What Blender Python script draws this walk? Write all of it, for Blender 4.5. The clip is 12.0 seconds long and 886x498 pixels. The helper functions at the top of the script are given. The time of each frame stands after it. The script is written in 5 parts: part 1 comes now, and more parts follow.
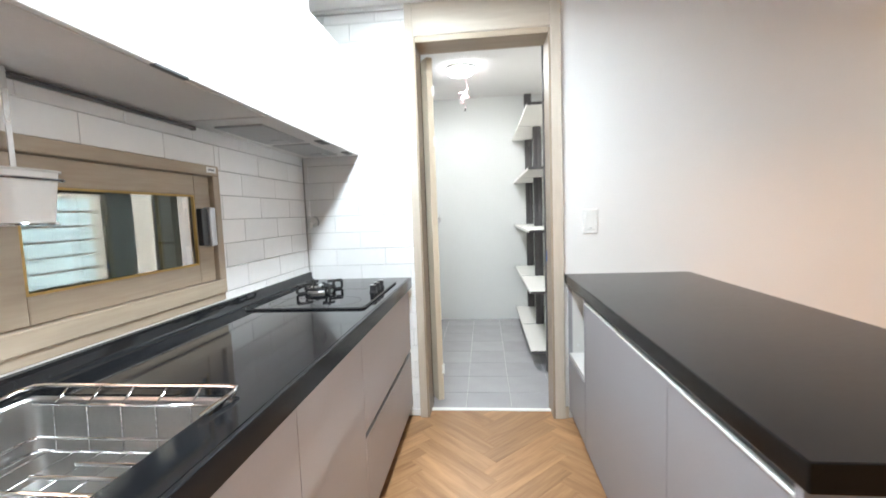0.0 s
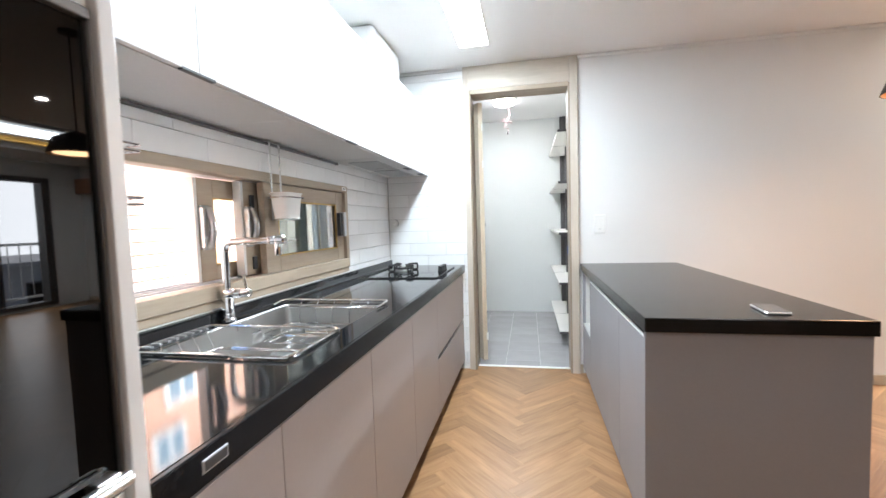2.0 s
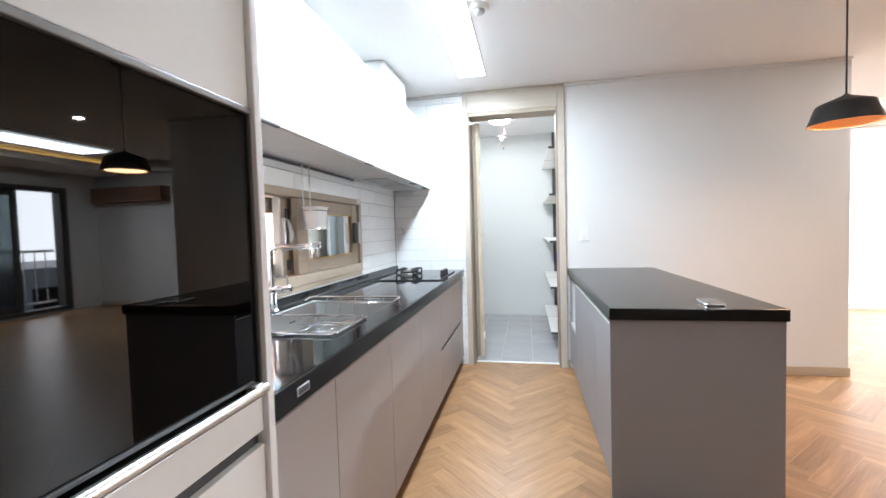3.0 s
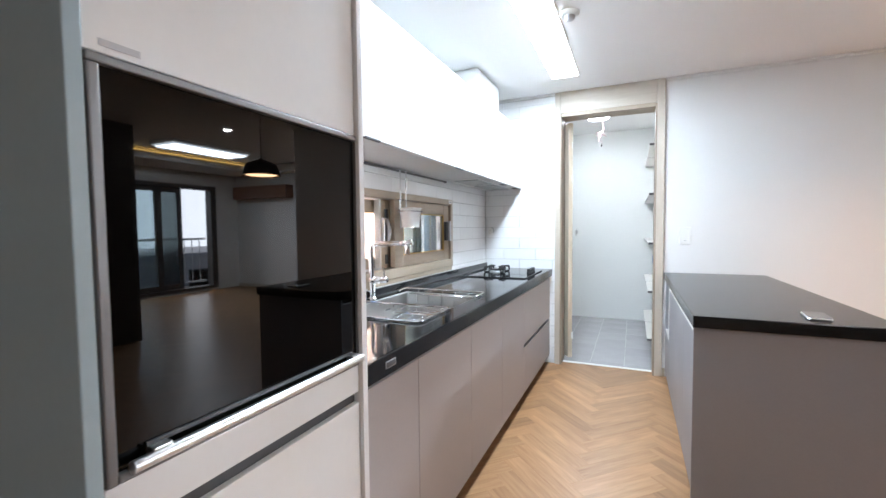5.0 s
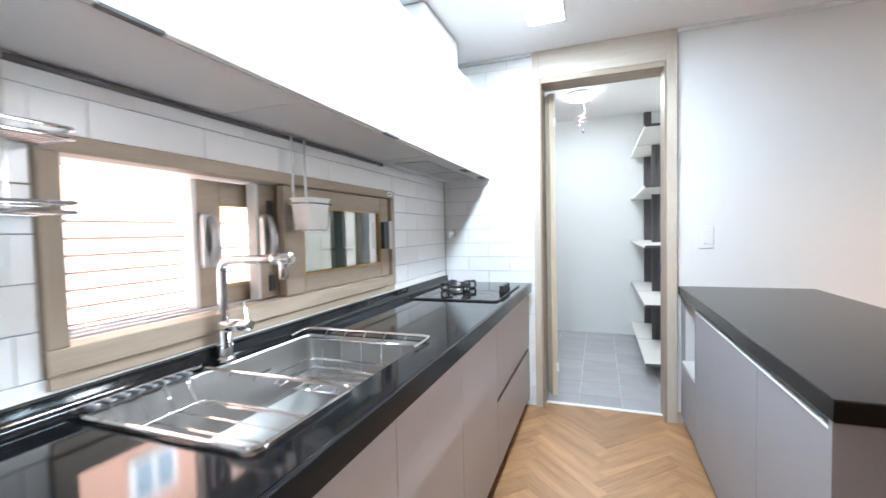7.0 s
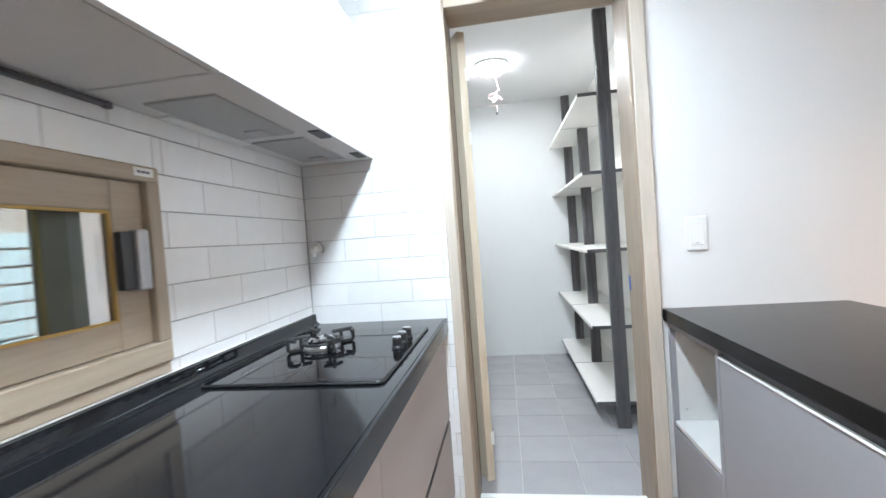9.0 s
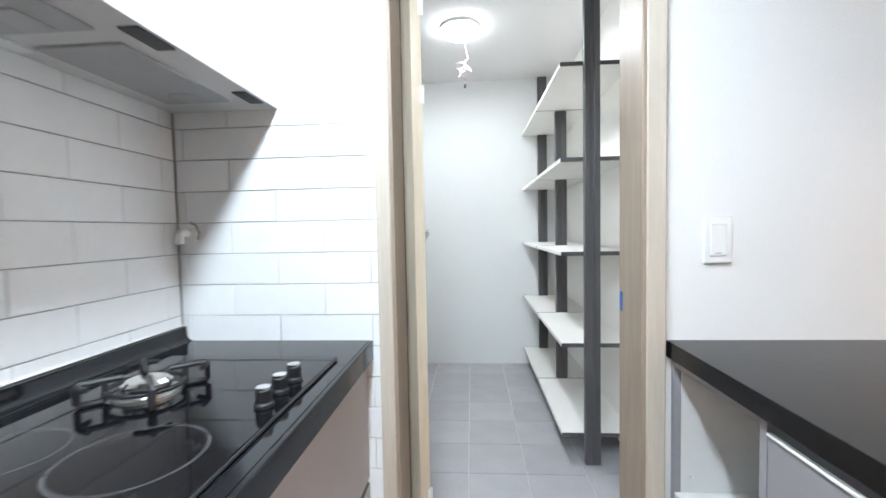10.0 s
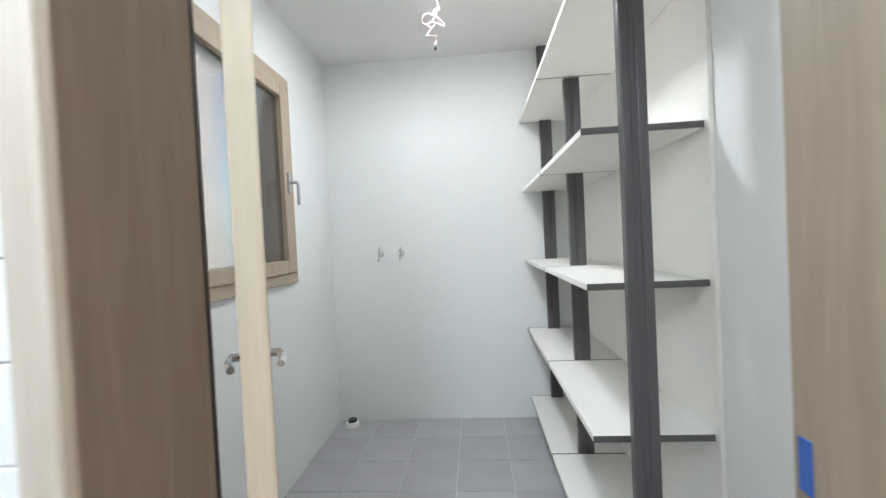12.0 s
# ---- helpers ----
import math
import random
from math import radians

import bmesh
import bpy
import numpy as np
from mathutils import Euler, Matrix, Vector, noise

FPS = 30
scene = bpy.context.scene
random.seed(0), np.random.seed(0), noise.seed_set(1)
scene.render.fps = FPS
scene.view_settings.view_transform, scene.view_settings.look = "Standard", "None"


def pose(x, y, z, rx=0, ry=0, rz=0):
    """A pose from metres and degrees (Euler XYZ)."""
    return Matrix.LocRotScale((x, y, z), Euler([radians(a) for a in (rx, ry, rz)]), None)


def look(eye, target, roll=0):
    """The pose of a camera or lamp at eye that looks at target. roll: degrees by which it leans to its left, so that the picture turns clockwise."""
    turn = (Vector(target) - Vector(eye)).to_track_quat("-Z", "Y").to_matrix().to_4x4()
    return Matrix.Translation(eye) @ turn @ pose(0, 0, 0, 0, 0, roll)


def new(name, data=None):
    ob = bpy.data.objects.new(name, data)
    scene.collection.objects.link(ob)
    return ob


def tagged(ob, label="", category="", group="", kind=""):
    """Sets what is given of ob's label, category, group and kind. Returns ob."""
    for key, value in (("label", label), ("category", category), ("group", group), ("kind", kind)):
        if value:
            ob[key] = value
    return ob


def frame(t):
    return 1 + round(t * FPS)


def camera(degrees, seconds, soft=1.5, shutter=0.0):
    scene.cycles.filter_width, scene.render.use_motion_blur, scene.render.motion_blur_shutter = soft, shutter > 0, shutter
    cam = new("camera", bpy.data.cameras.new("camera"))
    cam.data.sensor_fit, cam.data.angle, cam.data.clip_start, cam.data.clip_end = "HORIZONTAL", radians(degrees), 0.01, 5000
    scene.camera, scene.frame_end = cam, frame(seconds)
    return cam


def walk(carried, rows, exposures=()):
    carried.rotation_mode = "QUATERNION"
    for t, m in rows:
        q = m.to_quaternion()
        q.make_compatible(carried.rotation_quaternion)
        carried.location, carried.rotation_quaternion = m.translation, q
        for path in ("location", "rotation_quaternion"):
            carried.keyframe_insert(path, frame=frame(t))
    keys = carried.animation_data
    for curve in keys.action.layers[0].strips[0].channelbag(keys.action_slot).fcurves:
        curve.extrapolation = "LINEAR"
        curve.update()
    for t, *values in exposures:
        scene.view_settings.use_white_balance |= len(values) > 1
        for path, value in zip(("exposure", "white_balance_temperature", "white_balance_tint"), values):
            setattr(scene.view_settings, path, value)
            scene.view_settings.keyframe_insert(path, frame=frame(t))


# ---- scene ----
cam = camera(92.9, 12.0, 1.5, 0.4)
EXPOSURE = 2.6
PATH = [
    (0, (0.103, -0.012, 1.233), (-0.095, 1.971, 1.065), -2.1),
    (0.5, (0.1, -0.209, 1.261), (0.022, 1.788, 1.207), -1.5),
    (1, (0.07, -0.449, 1.241), (-0.027, 1.546, 1.154), -1.1),
    (1.5, (0.097, -0.652, 1.233), (-0.204, 1.326, 1.213), -1.6),
    (2, (0.173, -0.917, 1.206), (-0.227, 1.038, 1.081), -1.8),
    (2.5, (0.205, -1.082, 1.211), (-0.162, 0.883, 1.15), -1.9),
    (3, (0.212, -1.28, 1.213), (-0.175, 0.68, 1.126), -1.7),
    (3.5, (0.275, -1.433, 1.221), (-0.44, 0.432, 1.123), -1.9),
    (3.7, (0.334, -1.531, 1.211), (-0.501, 0.284, 1.116), -1.0),
    (5.3, (0.312, -1.334, 1.237), (-0.508, 0.488, 1.141), -0.5),
    (5.5, (0.283, -1.267, 1.215), (-0.517, 0.565, 1.157), -1.2),
    (6, (0.185, -1.031, 1.213), (-0.645, 0.785, 1.101), -2.1),
    (6.5, (0.174, -0.774, 1.223), (-0.684, 1.029, 1.112), -1.8),
    (7, (0.101, -0.478, 1.227), (-0.595, 1.396, 1.145), -1.3),
    (7.5, (0.036, -0.235, 1.254), (-0.495, 1.691, 1.161), -2.2),
    (7.7, (0.02, -0.128, 1.265), (-0.455, 1.813, 1.186), -2.1),
    (9.3, (-0.07, 0.785, 1.207), (-0.335, 2.767, 1.161), -3.8),
    (9.5, (-0.061, 0.898, 1.213), (-0.305, 2.882, 1.168), -3.0),
    (10, (-0.024, 1.15, 1.206), (-0.159, 3.143, 1.113), -1.1),
    (10.5, (-0.046, 1.424, 1.221), (-0.043, 3.424, 1.226), -1.2),
    (11, (-0.016, 1.643, 1.218), (0.0, 3.642, 1.158), -2.6),
    (11.5, (0.074, 1.867, 1.242), (-0.025, 3.865, 1.229), -1.6),
    (12, (0.105, 2.086, 1.237), (-0.047, 4.08, 1.198), -2.8),
]
walk(cam, [(t, look(eye, target, roll)) for t, eye, target, roll in PATH], [(0, EXPOSURE, 6650, 10), (2, EXPOSURE, 6400, 10), (3.5, EXPOSURE, 6150, 10), (6, EXPOSURE, 6050, 10), (10, EXPOSURE - 0.06, 6250, 10), (11.5, EXPOSURE - 0.2, 6150, 10), (12, EXPOSURE - 0.3, 6450, 10)])

# ---- world, sun, lamps ----
world = bpy.data.worlds.new("sky")
scene.world = world
world.use_nodes = True
wt = world.node_tree
sky = wt.nodes.new("ShaderNodeTexSky")
sky.sky_type = "NISHITA"
sky.sun_disc = False
sky.sun_elevation, sky.sun_rotation = radians(48), radians(100)
wt.links.new(sky.outputs[0], wt.nodes["Background"].inputs[0])
wt.nodes["Background"].inputs[1].default_value = 0.15

sun = new("sun", bpy.data.lights.new("sun", "SUN"))
sun.data.energy, sun.data.angle, sun.data.color = 3.6, radians(0.6), (1.0, 0.94, 0.86)
sun.matrix_world = look((0, 0, 0), (-math.sin(radians(100)) * math.cos(radians(48)), -math.cos(radians(100)) * math.cos(radians(48)), -math.sin(radians(48))))


def area_lamp(name, x, y, z, sx, sy, watts, color, shape="RECTANGLE"):
    lamp = new(name, bpy.data.lights.new(name, "AREA"))
    lamp.data.shape, lamp.data.size, lamp.data.size_y = shape, sx, sy
    lamp.data.energy, lamp.data.color = watts, color
    lamp.matrix_world = look((x, y, z), (x, y, z - 1)) if shape == "DISK" else pose(x, y, z)
    return lamp


area_lamp("kitchen_lamp_light", -0.172, 1.12, 2.39, 0.18, 1.8, 11.3, (0.755, 0.895, 1.0))
area_lamp("utility_lamp_light", -0.08, 4.17, 2.535, 0.25, 0.25, 3.6, (0.92, 0.965, 1.0), "DISK")
sky_lamp = area_lamp("utility_window_sky", -1.11, 3.94, 1.64, 0.9, 0.98, 0.9, (0.86, 0.94, 1.0))
sky_lamp.matrix_world = look((-1.11, 3.94, 1.64), (0.0, 3.94, 1.5))
area_lamp("living_panel_light", 5.2, 3.2, 2.49, 0.46, 1.24, 56, (0.83, 0.925, 1.0))
area_lamp("pendant_light", 1.78, 1.18, 1.692, 0.24, 0.24, 1.7, (1.0, 0.60, 0.32), "DISK")
area_lamp("downlight_and_fill_light", 3.3, 2.1, 2.405, 0.08, 0.08, 2.6, (1.0, 0.93, 0.84), "DISK")
# Added fill behind the walk, brightens the tall cabinet and island end.
area_lamp("downlight_and_fill_light", 1.9, -1.6, 2.405, 0.08, 0.08, 3.2, (1.0, 0.97, 0.95), "DISK")


# ---- materials ----
def nodes_of(name):
    m = bpy.data.materials.new(name)
    m.use_nodes = True
    return m, m.node_tree.nodes, m.node_tree.links, m.node_tree.nodes["Principled BSDF"]


def surface(name, color, rough=0.5, metal=0.0, vary=0.06, scale=3.0, grain=60.0, bump=0.05, stretch=(1, 1, 1), ior=1.5,
            rough_vary=0.08, per_piece=0.0, coat=0.0, emit=None, depth=0.002):
    """A plain surface with variation at two scales, gloss variation and a fine relief."""
    m, n, k, b = nodes_of(name)
    tc, mp = n.new("ShaderNodeTexCoord"), n.new("ShaderNodeMapping")
    mp.inputs["Scale"].default_value = stretch
    k.new(tc.outputs["Object"], mp.inputs["Vector"])
    big, small = n.new("ShaderNodeTexNoise"), n.new("ShaderNodeTexNoise")
    big.inputs["Scale"].default_value, small.inputs["Scale"].default_value = scale, grain
    big.inputs["Detail"].default_value, small.inputs["Detail"].default_value = 3, 4
    for t in (big, small):
        k.new(mp.outputs[0], t.inputs["Vector"])
    add = n.new("ShaderNodeMath")
    add.operation = "ADD"
    k.new(big.outputs[0], add.inputs[0])
    k.new(small.outputs[0], add.inputs[1])
    val = n.new("ShaderNodeMapRange")
    val.inputs["From Min"].default_value, val.inputs["From Max"].default_value = 0.6, 1.4
    val.inputs["To Min"].default_value, val.inputs["To Max"].default_value = 1 - vary, 1 + vary
    k.new(add.outputs[0], val.inputs["Value"])
    hsv = n.new("ShaderNodeHueSaturation")
    hsv.inputs["Color"].default_value = (*color, 1)
    out = val.outputs[0]
    if per_piece:
        info, geo, s = n.new("ShaderNodeObjectInfo"), n.new("ShaderNodeNewGeometry"), n.new("ShaderNodeMath")
        s.operation = "ADD"
        k.new(info.outputs["Random"], s.inputs[0])
        k.new(geo.outputs["Random Per Island"], s.inputs[1])
        fr, rg, mul = n.new("ShaderNodeMath"), n.new("ShaderNodeMapRange"), n.new("ShaderNodeMath")
        fr.operation, mul.operation = "FRACT", "MULTIPLY"
        k.new(s.outputs[0], fr.inputs[0])
        rg.inputs["To Min"].default_value, rg.inputs["To Max"].default_value = 1 - per_piece, 1 + per_piece
        k.new(fr.outputs[0], rg.inputs["Value"])
        k.new(out, mul.inputs[0])
        k.new(rg.outputs[0], mul.inputs[1])
        out = mul.outputs[0]
    k.new(out, hsv.inputs["Value"])
    k.new(hsv.outputs[0], b.inputs["Base Color"])
    rr = n.new("ShaderNodeMapRange")
    rr.inputs["From Min"].default_value, rr.inputs["From Max"].default_value = 0.3, 0.7
    rr.inputs["To Min"].default_value, rr.inputs["To Max"].default_value = max(rough * (1 - rough_vary), 0.01), min(rough * (1 + rough_vary) + rough_vary * 0.05, 1)
    k.new(big.outputs[0], rr.inputs["Value"])
    k.new(rr.outputs[0], b.inputs["Roughness"])
    b.inputs["Metallic"].default_value, b.inputs["IOR"].default_value = metal, ior
    b.inputs["Coat Weight"].default_value = coat
    if bump:
        bp = n.new("ShaderNodeBump")
        bp.inputs["Strength"].default_value, bp.inputs["Distance"].default_value = bump, depth
        k.new(small.outputs[0], bp.inputs["Height"])
        k.new(bp.outputs[0], b.inputs["Normal"])
    if emit:
        b.inputs["Emission Color"].default_value = (*emit[:3], 1)
        b.inputs["Emission Strength"].default_value = emit[3]
    return m


def wood(name, dark, light, rough, along="x", scale=1.0, per_piece=0.0, bump=0.12, contrast=1.0):
    """Wood with long grain along one axis of the object, rings and pores."""
    m, n, k, b = nodes_of(name)
    tc, mp = n.new("ShaderNodeTexCoord"), n.new("ShaderNodeMapping")
    s = {"x": (1.2, 14, 14), "y": (14, 1.2, 14), "z": (14, 14, 1.2)}[along]
    mp.inputs["Scale"].default_value = [v * scale for v in s]
    info, geo, sm = n.new("ShaderNodeObjectInfo"), n.new("ShaderNodeNewGeometry"), n.new("ShaderNodeMath")
    sm.operation = "ADD"
    k.new(info.outputs["Random"], sm.inputs[0])
    k.new(geo.outputs["Random Per Island"], sm.inputs[1])
    fr = n.new("ShaderNodeMath")
    fr.operation = "FRACT"
    k.new(sm.outputs[0], fr.inputs[0])
    off, vadd = n.new("ShaderNodeCombineXYZ"), n.new("ShaderNodeVectorMath")
    mul = n.new("ShaderNodeMath")
    mul.operation = "MULTIPLY"
    mul.inputs[1].default_value = 37.0
    k.new(fr.outputs[0], mul.inputs[0])
    for i in range(3):
        k.new(mul.outputs[0], off.inputs[i])
    k.new(tc.outputs["Object"], mp.inputs["Vector"])
    k.new(mp.outputs[0], vadd.inputs[0])
    k.new(off.outputs[0], vadd.inputs[1])
    g1, g2 = n.new("ShaderNodeTexNoise"), n.new("ShaderNodeTexNoise")
    g1.inputs["Scale"].default_value, g1.inputs["Detail"].default_value, g1.inputs["Distortion"].default_value = 1.1, 5, 0.8
    g2.inputs["Scale"].default_value, g2.inputs["Detail"].default_value = 5.5, 6
    for g in (g1, g2):
        k.new(vadd.outputs[0], g.inputs["Vector"])
    mixf = n.new("ShaderNodeMix")
    mixf.inputs[0].default_value = 0.4
    k.new(g1.outputs[0], mixf.inputs[2])
    k.new(g2.outputs[0], mixf.inputs[3])
    ramp = n.new("ShaderNodeValToRGB")
    ramp.color_ramp.elements[0].position, ramp.color_ramp.elements[1].position = 0.5 - 0.18 / contrast, 0.5 + 0.16 / contrast
    ramp.color_ramp.elements[0].color, ramp.color_ramp.elements[1].color = (*dark, 1), (*light, 1)
    k.new(mixf.outputs[0], ramp.inputs[0])
    hsv = n.new("ShaderNodeHueSaturation")
    k.new(ramp.outputs[0], hsv.inputs["Color"])
    rg = n.new("ShaderNodeMapRange")
    rg.inputs["To Min"].default_value, rg.inputs["To Max"].default_value = 1 - per_piece, 1 + per_piece
    k.new(fr.outputs[0], rg.inputs["Value"])
    k.new(rg.outputs[0], hsv.inputs["Value"])
    k.new(hsv.outputs[0], b.inputs["Base Color"])
    rr = n.new("ShaderNodeMapRange")
    rr.inputs["To Min"].default_value, rr.inputs["To Max"].default_value = rough * 0.85, rough * 1.2
    k.new(g2.outputs[0], rr.inputs["Value"])
    k.new(rr.outputs[0], b.inputs["Roughness"])
    bp = n.new("ShaderNodeBump")
    bp.inputs["Strength"].default_value, bp.inputs["Distance"].default_value = bump, 0.001
    k.new(g2.outputs[0], bp.inputs["Height"])
    k.new(bp.outputs[0], b.inputs["Normal"])
    return m


def glass(name, tint, rough=0.0):
    m, n, k, b = nodes_of(name)
    b.inputs["Base Color"].default_value = (*tint, 1)
    b.inputs["Transmission Weight"].default_value, b.inputs["Roughness"].default_value, b.inputs["IOR"].default_value = 1, rough, 1.45
    return m


M_PLASTER = surface("wallpaper_white", (0.78, 0.775, 0.765), 0.75, vary=0.025, scale=1.5, grain=140, bump=0.25)
M_PAINT = surface("utility_paint", (0.82, 0.835, 0.825), 0.6, vary=0.03, scale=1.2, grain=80, bump=0.15)
M_CEIL = surface("ceiling_paper", (0.80, 0.79, 0.78), 0.85, vary=0.02, scale=2, grain=160, bump=0.2)
M_TILE = surface("white_glazed_tile", (0.88, 0.88, 0.875), 0.2, vary=0.02, scale=6, grain=25, bump=0.06, per_piece=0.025)
M_GROUT = surface("grey_grout", (0.42, 0.415, 0.41), 0.9, vary=0.12, scale=8, grain=200, bump=0.3)
M_FLOORTILE = surface("grey_porcelain", (0.39, 0.38, 0.39), 0.24, vary=0.08, scale=5, grain=90, bump=0.08, per_piece=0.05)
M_LIGHTGROUT = surface("pale_grout", (0.5, 0.49, 0.48), 0.9, vary=0.12, scale=8, grain=200, bump=0.3)
M_OAK = wood("oak_herringbone", (0.235, 0.114, 0.048), (0.43, 0.243, 0.118), 0.33, "x", 1.0, per_piece=0.17, bump=0.1)
M_FRAME_X = wood("beige_oak_film_x", (0.37, 0.295, 0.215), (0.455, 0.375, 0.285), 0.5, "x", 1.3, bump=0.15)
M_FRAME_Y = wood("beige_oak_film_y", (0.37, 0.295, 0.215), (0.455, 0.375, 0.285), 0.5, "y", 1.3, bump=0.15)
M_FRAME_Z = wood("beige_oak_film_z", (0.37, 0.295, 0.215), (0.455, 0.375, 0.285), 0.5, "z", 1.3, bump=0.15)
# Lining colour is darkened to carry the shade inside the door reveal.
M_JAMB_SHADED = wood("shaded_lining_film", (0.27, 0.207, 0.152), (0.36, 0.288, 0.218), 0.45, "z", 1.3, bump=0.12)
# Casing colour is lightened for the kitchen lamp falling on its front.
M_CASE_LIT_X = wood("lit_casing_film_x", (0.50, 0.435, 0.36), (0.60, 0.535, 0.455), 0.5, "x", 1.3, bump=0.1)
M_CASE_LIT_Z = wood("lit_casing_film_z", (0.50, 0.435, 0.36), (0.60, 0.535, 0.455), 0.5, "z", 1.3, bump=0.1)
M_DOOR = wood("pale_door_film", (0.56, 0.46, 0.34), (0.66, 0.57, 0.44), 0.45, "z", 1.0, bump=0.08)
M_BASEBOARD = wood("beige_baseboard", (0.46, 0.38, 0.28), (0.58, 0.49, 0.38), 0.5, "x", 1.0)
M_STONE = surface("black_quartz", (0.010, 0.0105, 0.012), 0.035, vary=0.25, scale=60, grain=500, bump=0.015, rough_vary=0.2, ior=1.42)
M_CABINET = surface("taupe_matt_laminate", (0.40, 0.368, 0.365), 0.42, vary=0.03, scale=2.5, grain=110, bump=0.06)
M_ISLAND = surface("grey_matt_laminate", (0.272, 0.264, 0.278), 0.45, vary=0.03, scale=2.5, grain=110, bump=0.06)
M_WHITE = surface("white_gloss_laminate", (0.80, 0.80, 0.79), 0.22, vary=0.015, scale=2, grain=60, bump=0.02)
M_UNDER = surface("grey_cabinet_underside", (0.66, 0.645, 0.635), 0.4, vary=0.04, scale=3, grain=90, bump=0.05)
# Blue-grey holds the shade on the tall cabinet's side turned from the lamps.
M_SIDE_SHADED = surface("shaded_side_panel", (0.34, 0.425, 0.46), 0.4, vary=0.03, scale=2, grain=70, bump=0.04)
# Near-black puts the shade of recesses, joints and gaps into the parts there.
M_DARK = surface("recess_shade", (0.035, 0.028, 0.024), 0.6, vary=0.15, scale=6, grain=80)
M_BLACKGLASS = surface("black_glass", (0.0015, 0.0012, 0.001), 0.02, vary=0.02, bump=0.0, ior=1.33, rough_vary=0.0)
M_HOB = surface("black_ceramic_glass", (0.005, 0.005, 0.006), 0.04, vary=0.1, bump=0.0, ior=1.34)
M_BLACK = surface("black_iron", (0.014, 0.014, 0.015), 0.5, vary=0.2, scale=20, grain=260, bump=0.25)
M_PENDANT = surface("black_lacquered_metal", (0.012, 0.012, 0.013), 0.4, vary=0.1, scale=8, grain=160, bump=0.05)
# Orange in the lining colour is the bulb's warm glow.
M_PENDANT_IN = surface("warm_glow_lining", (0.62, 0.38, 0.22), 0.5, vary=0.03)
M_STEEL = surface("brushed_steel", (0.60, 0.595, 0.585), 0.3, metal=1.0, vary=0.05, scale=3, grain=60, bump=0.02, stretch=(20, 2, 2), rough_vary=0.2)
M_SINK = surface("dull_sink_steel", (0.50, 0.497, 0.485), 0.36, metal=1.0, vary=0.05, scale=3, grain=60, bump=0.02, stretch=(2, 20, 2), rough_vary=0.2)
M_CHROME = surface("chrome", (0.82, 0.82, 0.83), 0.06, metal=1.0, vary=0.02, bump=0.0)
M_ALU = surface("satin_aluminium", (0.66, 0.66, 0.66), 0.3, metal=1.0, vary=0.05, scale=4, grain=60, bump=0.03)
M_PLASTIC = surface("white_plastic", (0.80, 0.80, 0.78), 0.35, vary=0.015, scale=8, grain=120, bump=0.03)
M_GREYPLASTIC = surface("silver_plastic", (0.46, 0.46, 0.47), 0.32, metal=0.5, vary=0.04)
M_DARKPLASTIC = surface("dark_grey_plastic", (0.05, 0.052, 0.056), 0.4, vary=0.1)
M_POST = surface("dark_grey_anodised", (0.11, 0.104, 0.108), 0.36, metal=0.3, vary=0.08, stretch=(10, 10, 1))
M_SHELF = surface("cream_shelf_board", (0.82, 0.80, 0.76), 0.5, vary=0.03, scale=3, grain=70, bump=0.05)
M_BACKPANEL = surface("cream_back_panel", (0.84, 0.82, 0.775), 0.6, vary=0.04, scale=2, grain=60, bump=0.05)
M_BLUE = surface("blue_tape", (0.03, 0.10, 0.36), 0.5, vary=0.08)
M_YELLOW = surface("yellow_seal", (0.52, 0.34, 0.10), 0.6, vary=0.1)
M_BROWN = wood("brown_wood", (0.13, 0.055, 0.03), (0.24, 0.115, 0.06), 0.45, "x", 1.0)
M_DARKFRAME = surface("dark_window_frame", (0.05, 0.042, 0.038), 0.5, vary=0.1)
M_GLASS = glass("clear_glass", (0.94, 0.97, 0.96))
M_TINT = glass("tinted_glass", (0.40, 0.50, 0.53))
M_HAZED = glass("grey_tinted_glass", (0.30, 0.385, 0.415), 0.0)
M_OVENFRAME = surface("dull_aluminium", (0.18, 0.175, 0.172), 0.42, metal=0.7, vary=0.06, scale=4, grain=80, bump=0.03, stretch=(1, 1, 12))
M_FROST = glass("frosted_glass", (0.10, 0.125, 0.13), 0.15)
M_LED = surface("led_diffuser", (0.9, 0.9, 0.9), 0.5, bump=0.0, emit=(0.9, 0.96, 1.0, 3))
M_LEDU = surface("round_led_diffuser", (0.9, 0.9, 0.9), 0.5, bump=0.0, emit=(0.90, 0.96, 1.0, 6))
M_BULB = surface("warm_bulb", (0.9, 0.8, 0.6), 0.5, bump=0.0, emit=(1.0, 0.48, 0.16, 3))
M_COVE = surface("warm_cove_strip", (0.9, 0.8, 0.6), 0.5, bump=0.0, emit=(1.0, 0.60, 0.14, 4.5))
M_PEACH = surface("peach_render", (0.54, 0.33, 0.245), 0.9, vary=0.06, scale=0.8, grain=40, bump=0.3, depth=0.01)
M_SIDING = surface("pale_siding", (0.70, 0.60, 0.55), 0.75, vary=0.05, scale=1.2, grain=30, bump=0.15)
M_FARWALL = surface("pale_building_render", (0.80, 0.80, 0.82), 0.85, vary=0.05, scale=0.6, grain=20, bump=0.2)
M_GROUND = surface("concrete_ground", (0.30, 0.29, 0.28), 0.9, vary=0.15, scale=0.7, grain=12, bump=0.3)
M_CABLE = surface("pink_white_cable", (0.56, 0.34, 0.35), 0.5, vary=0.05)


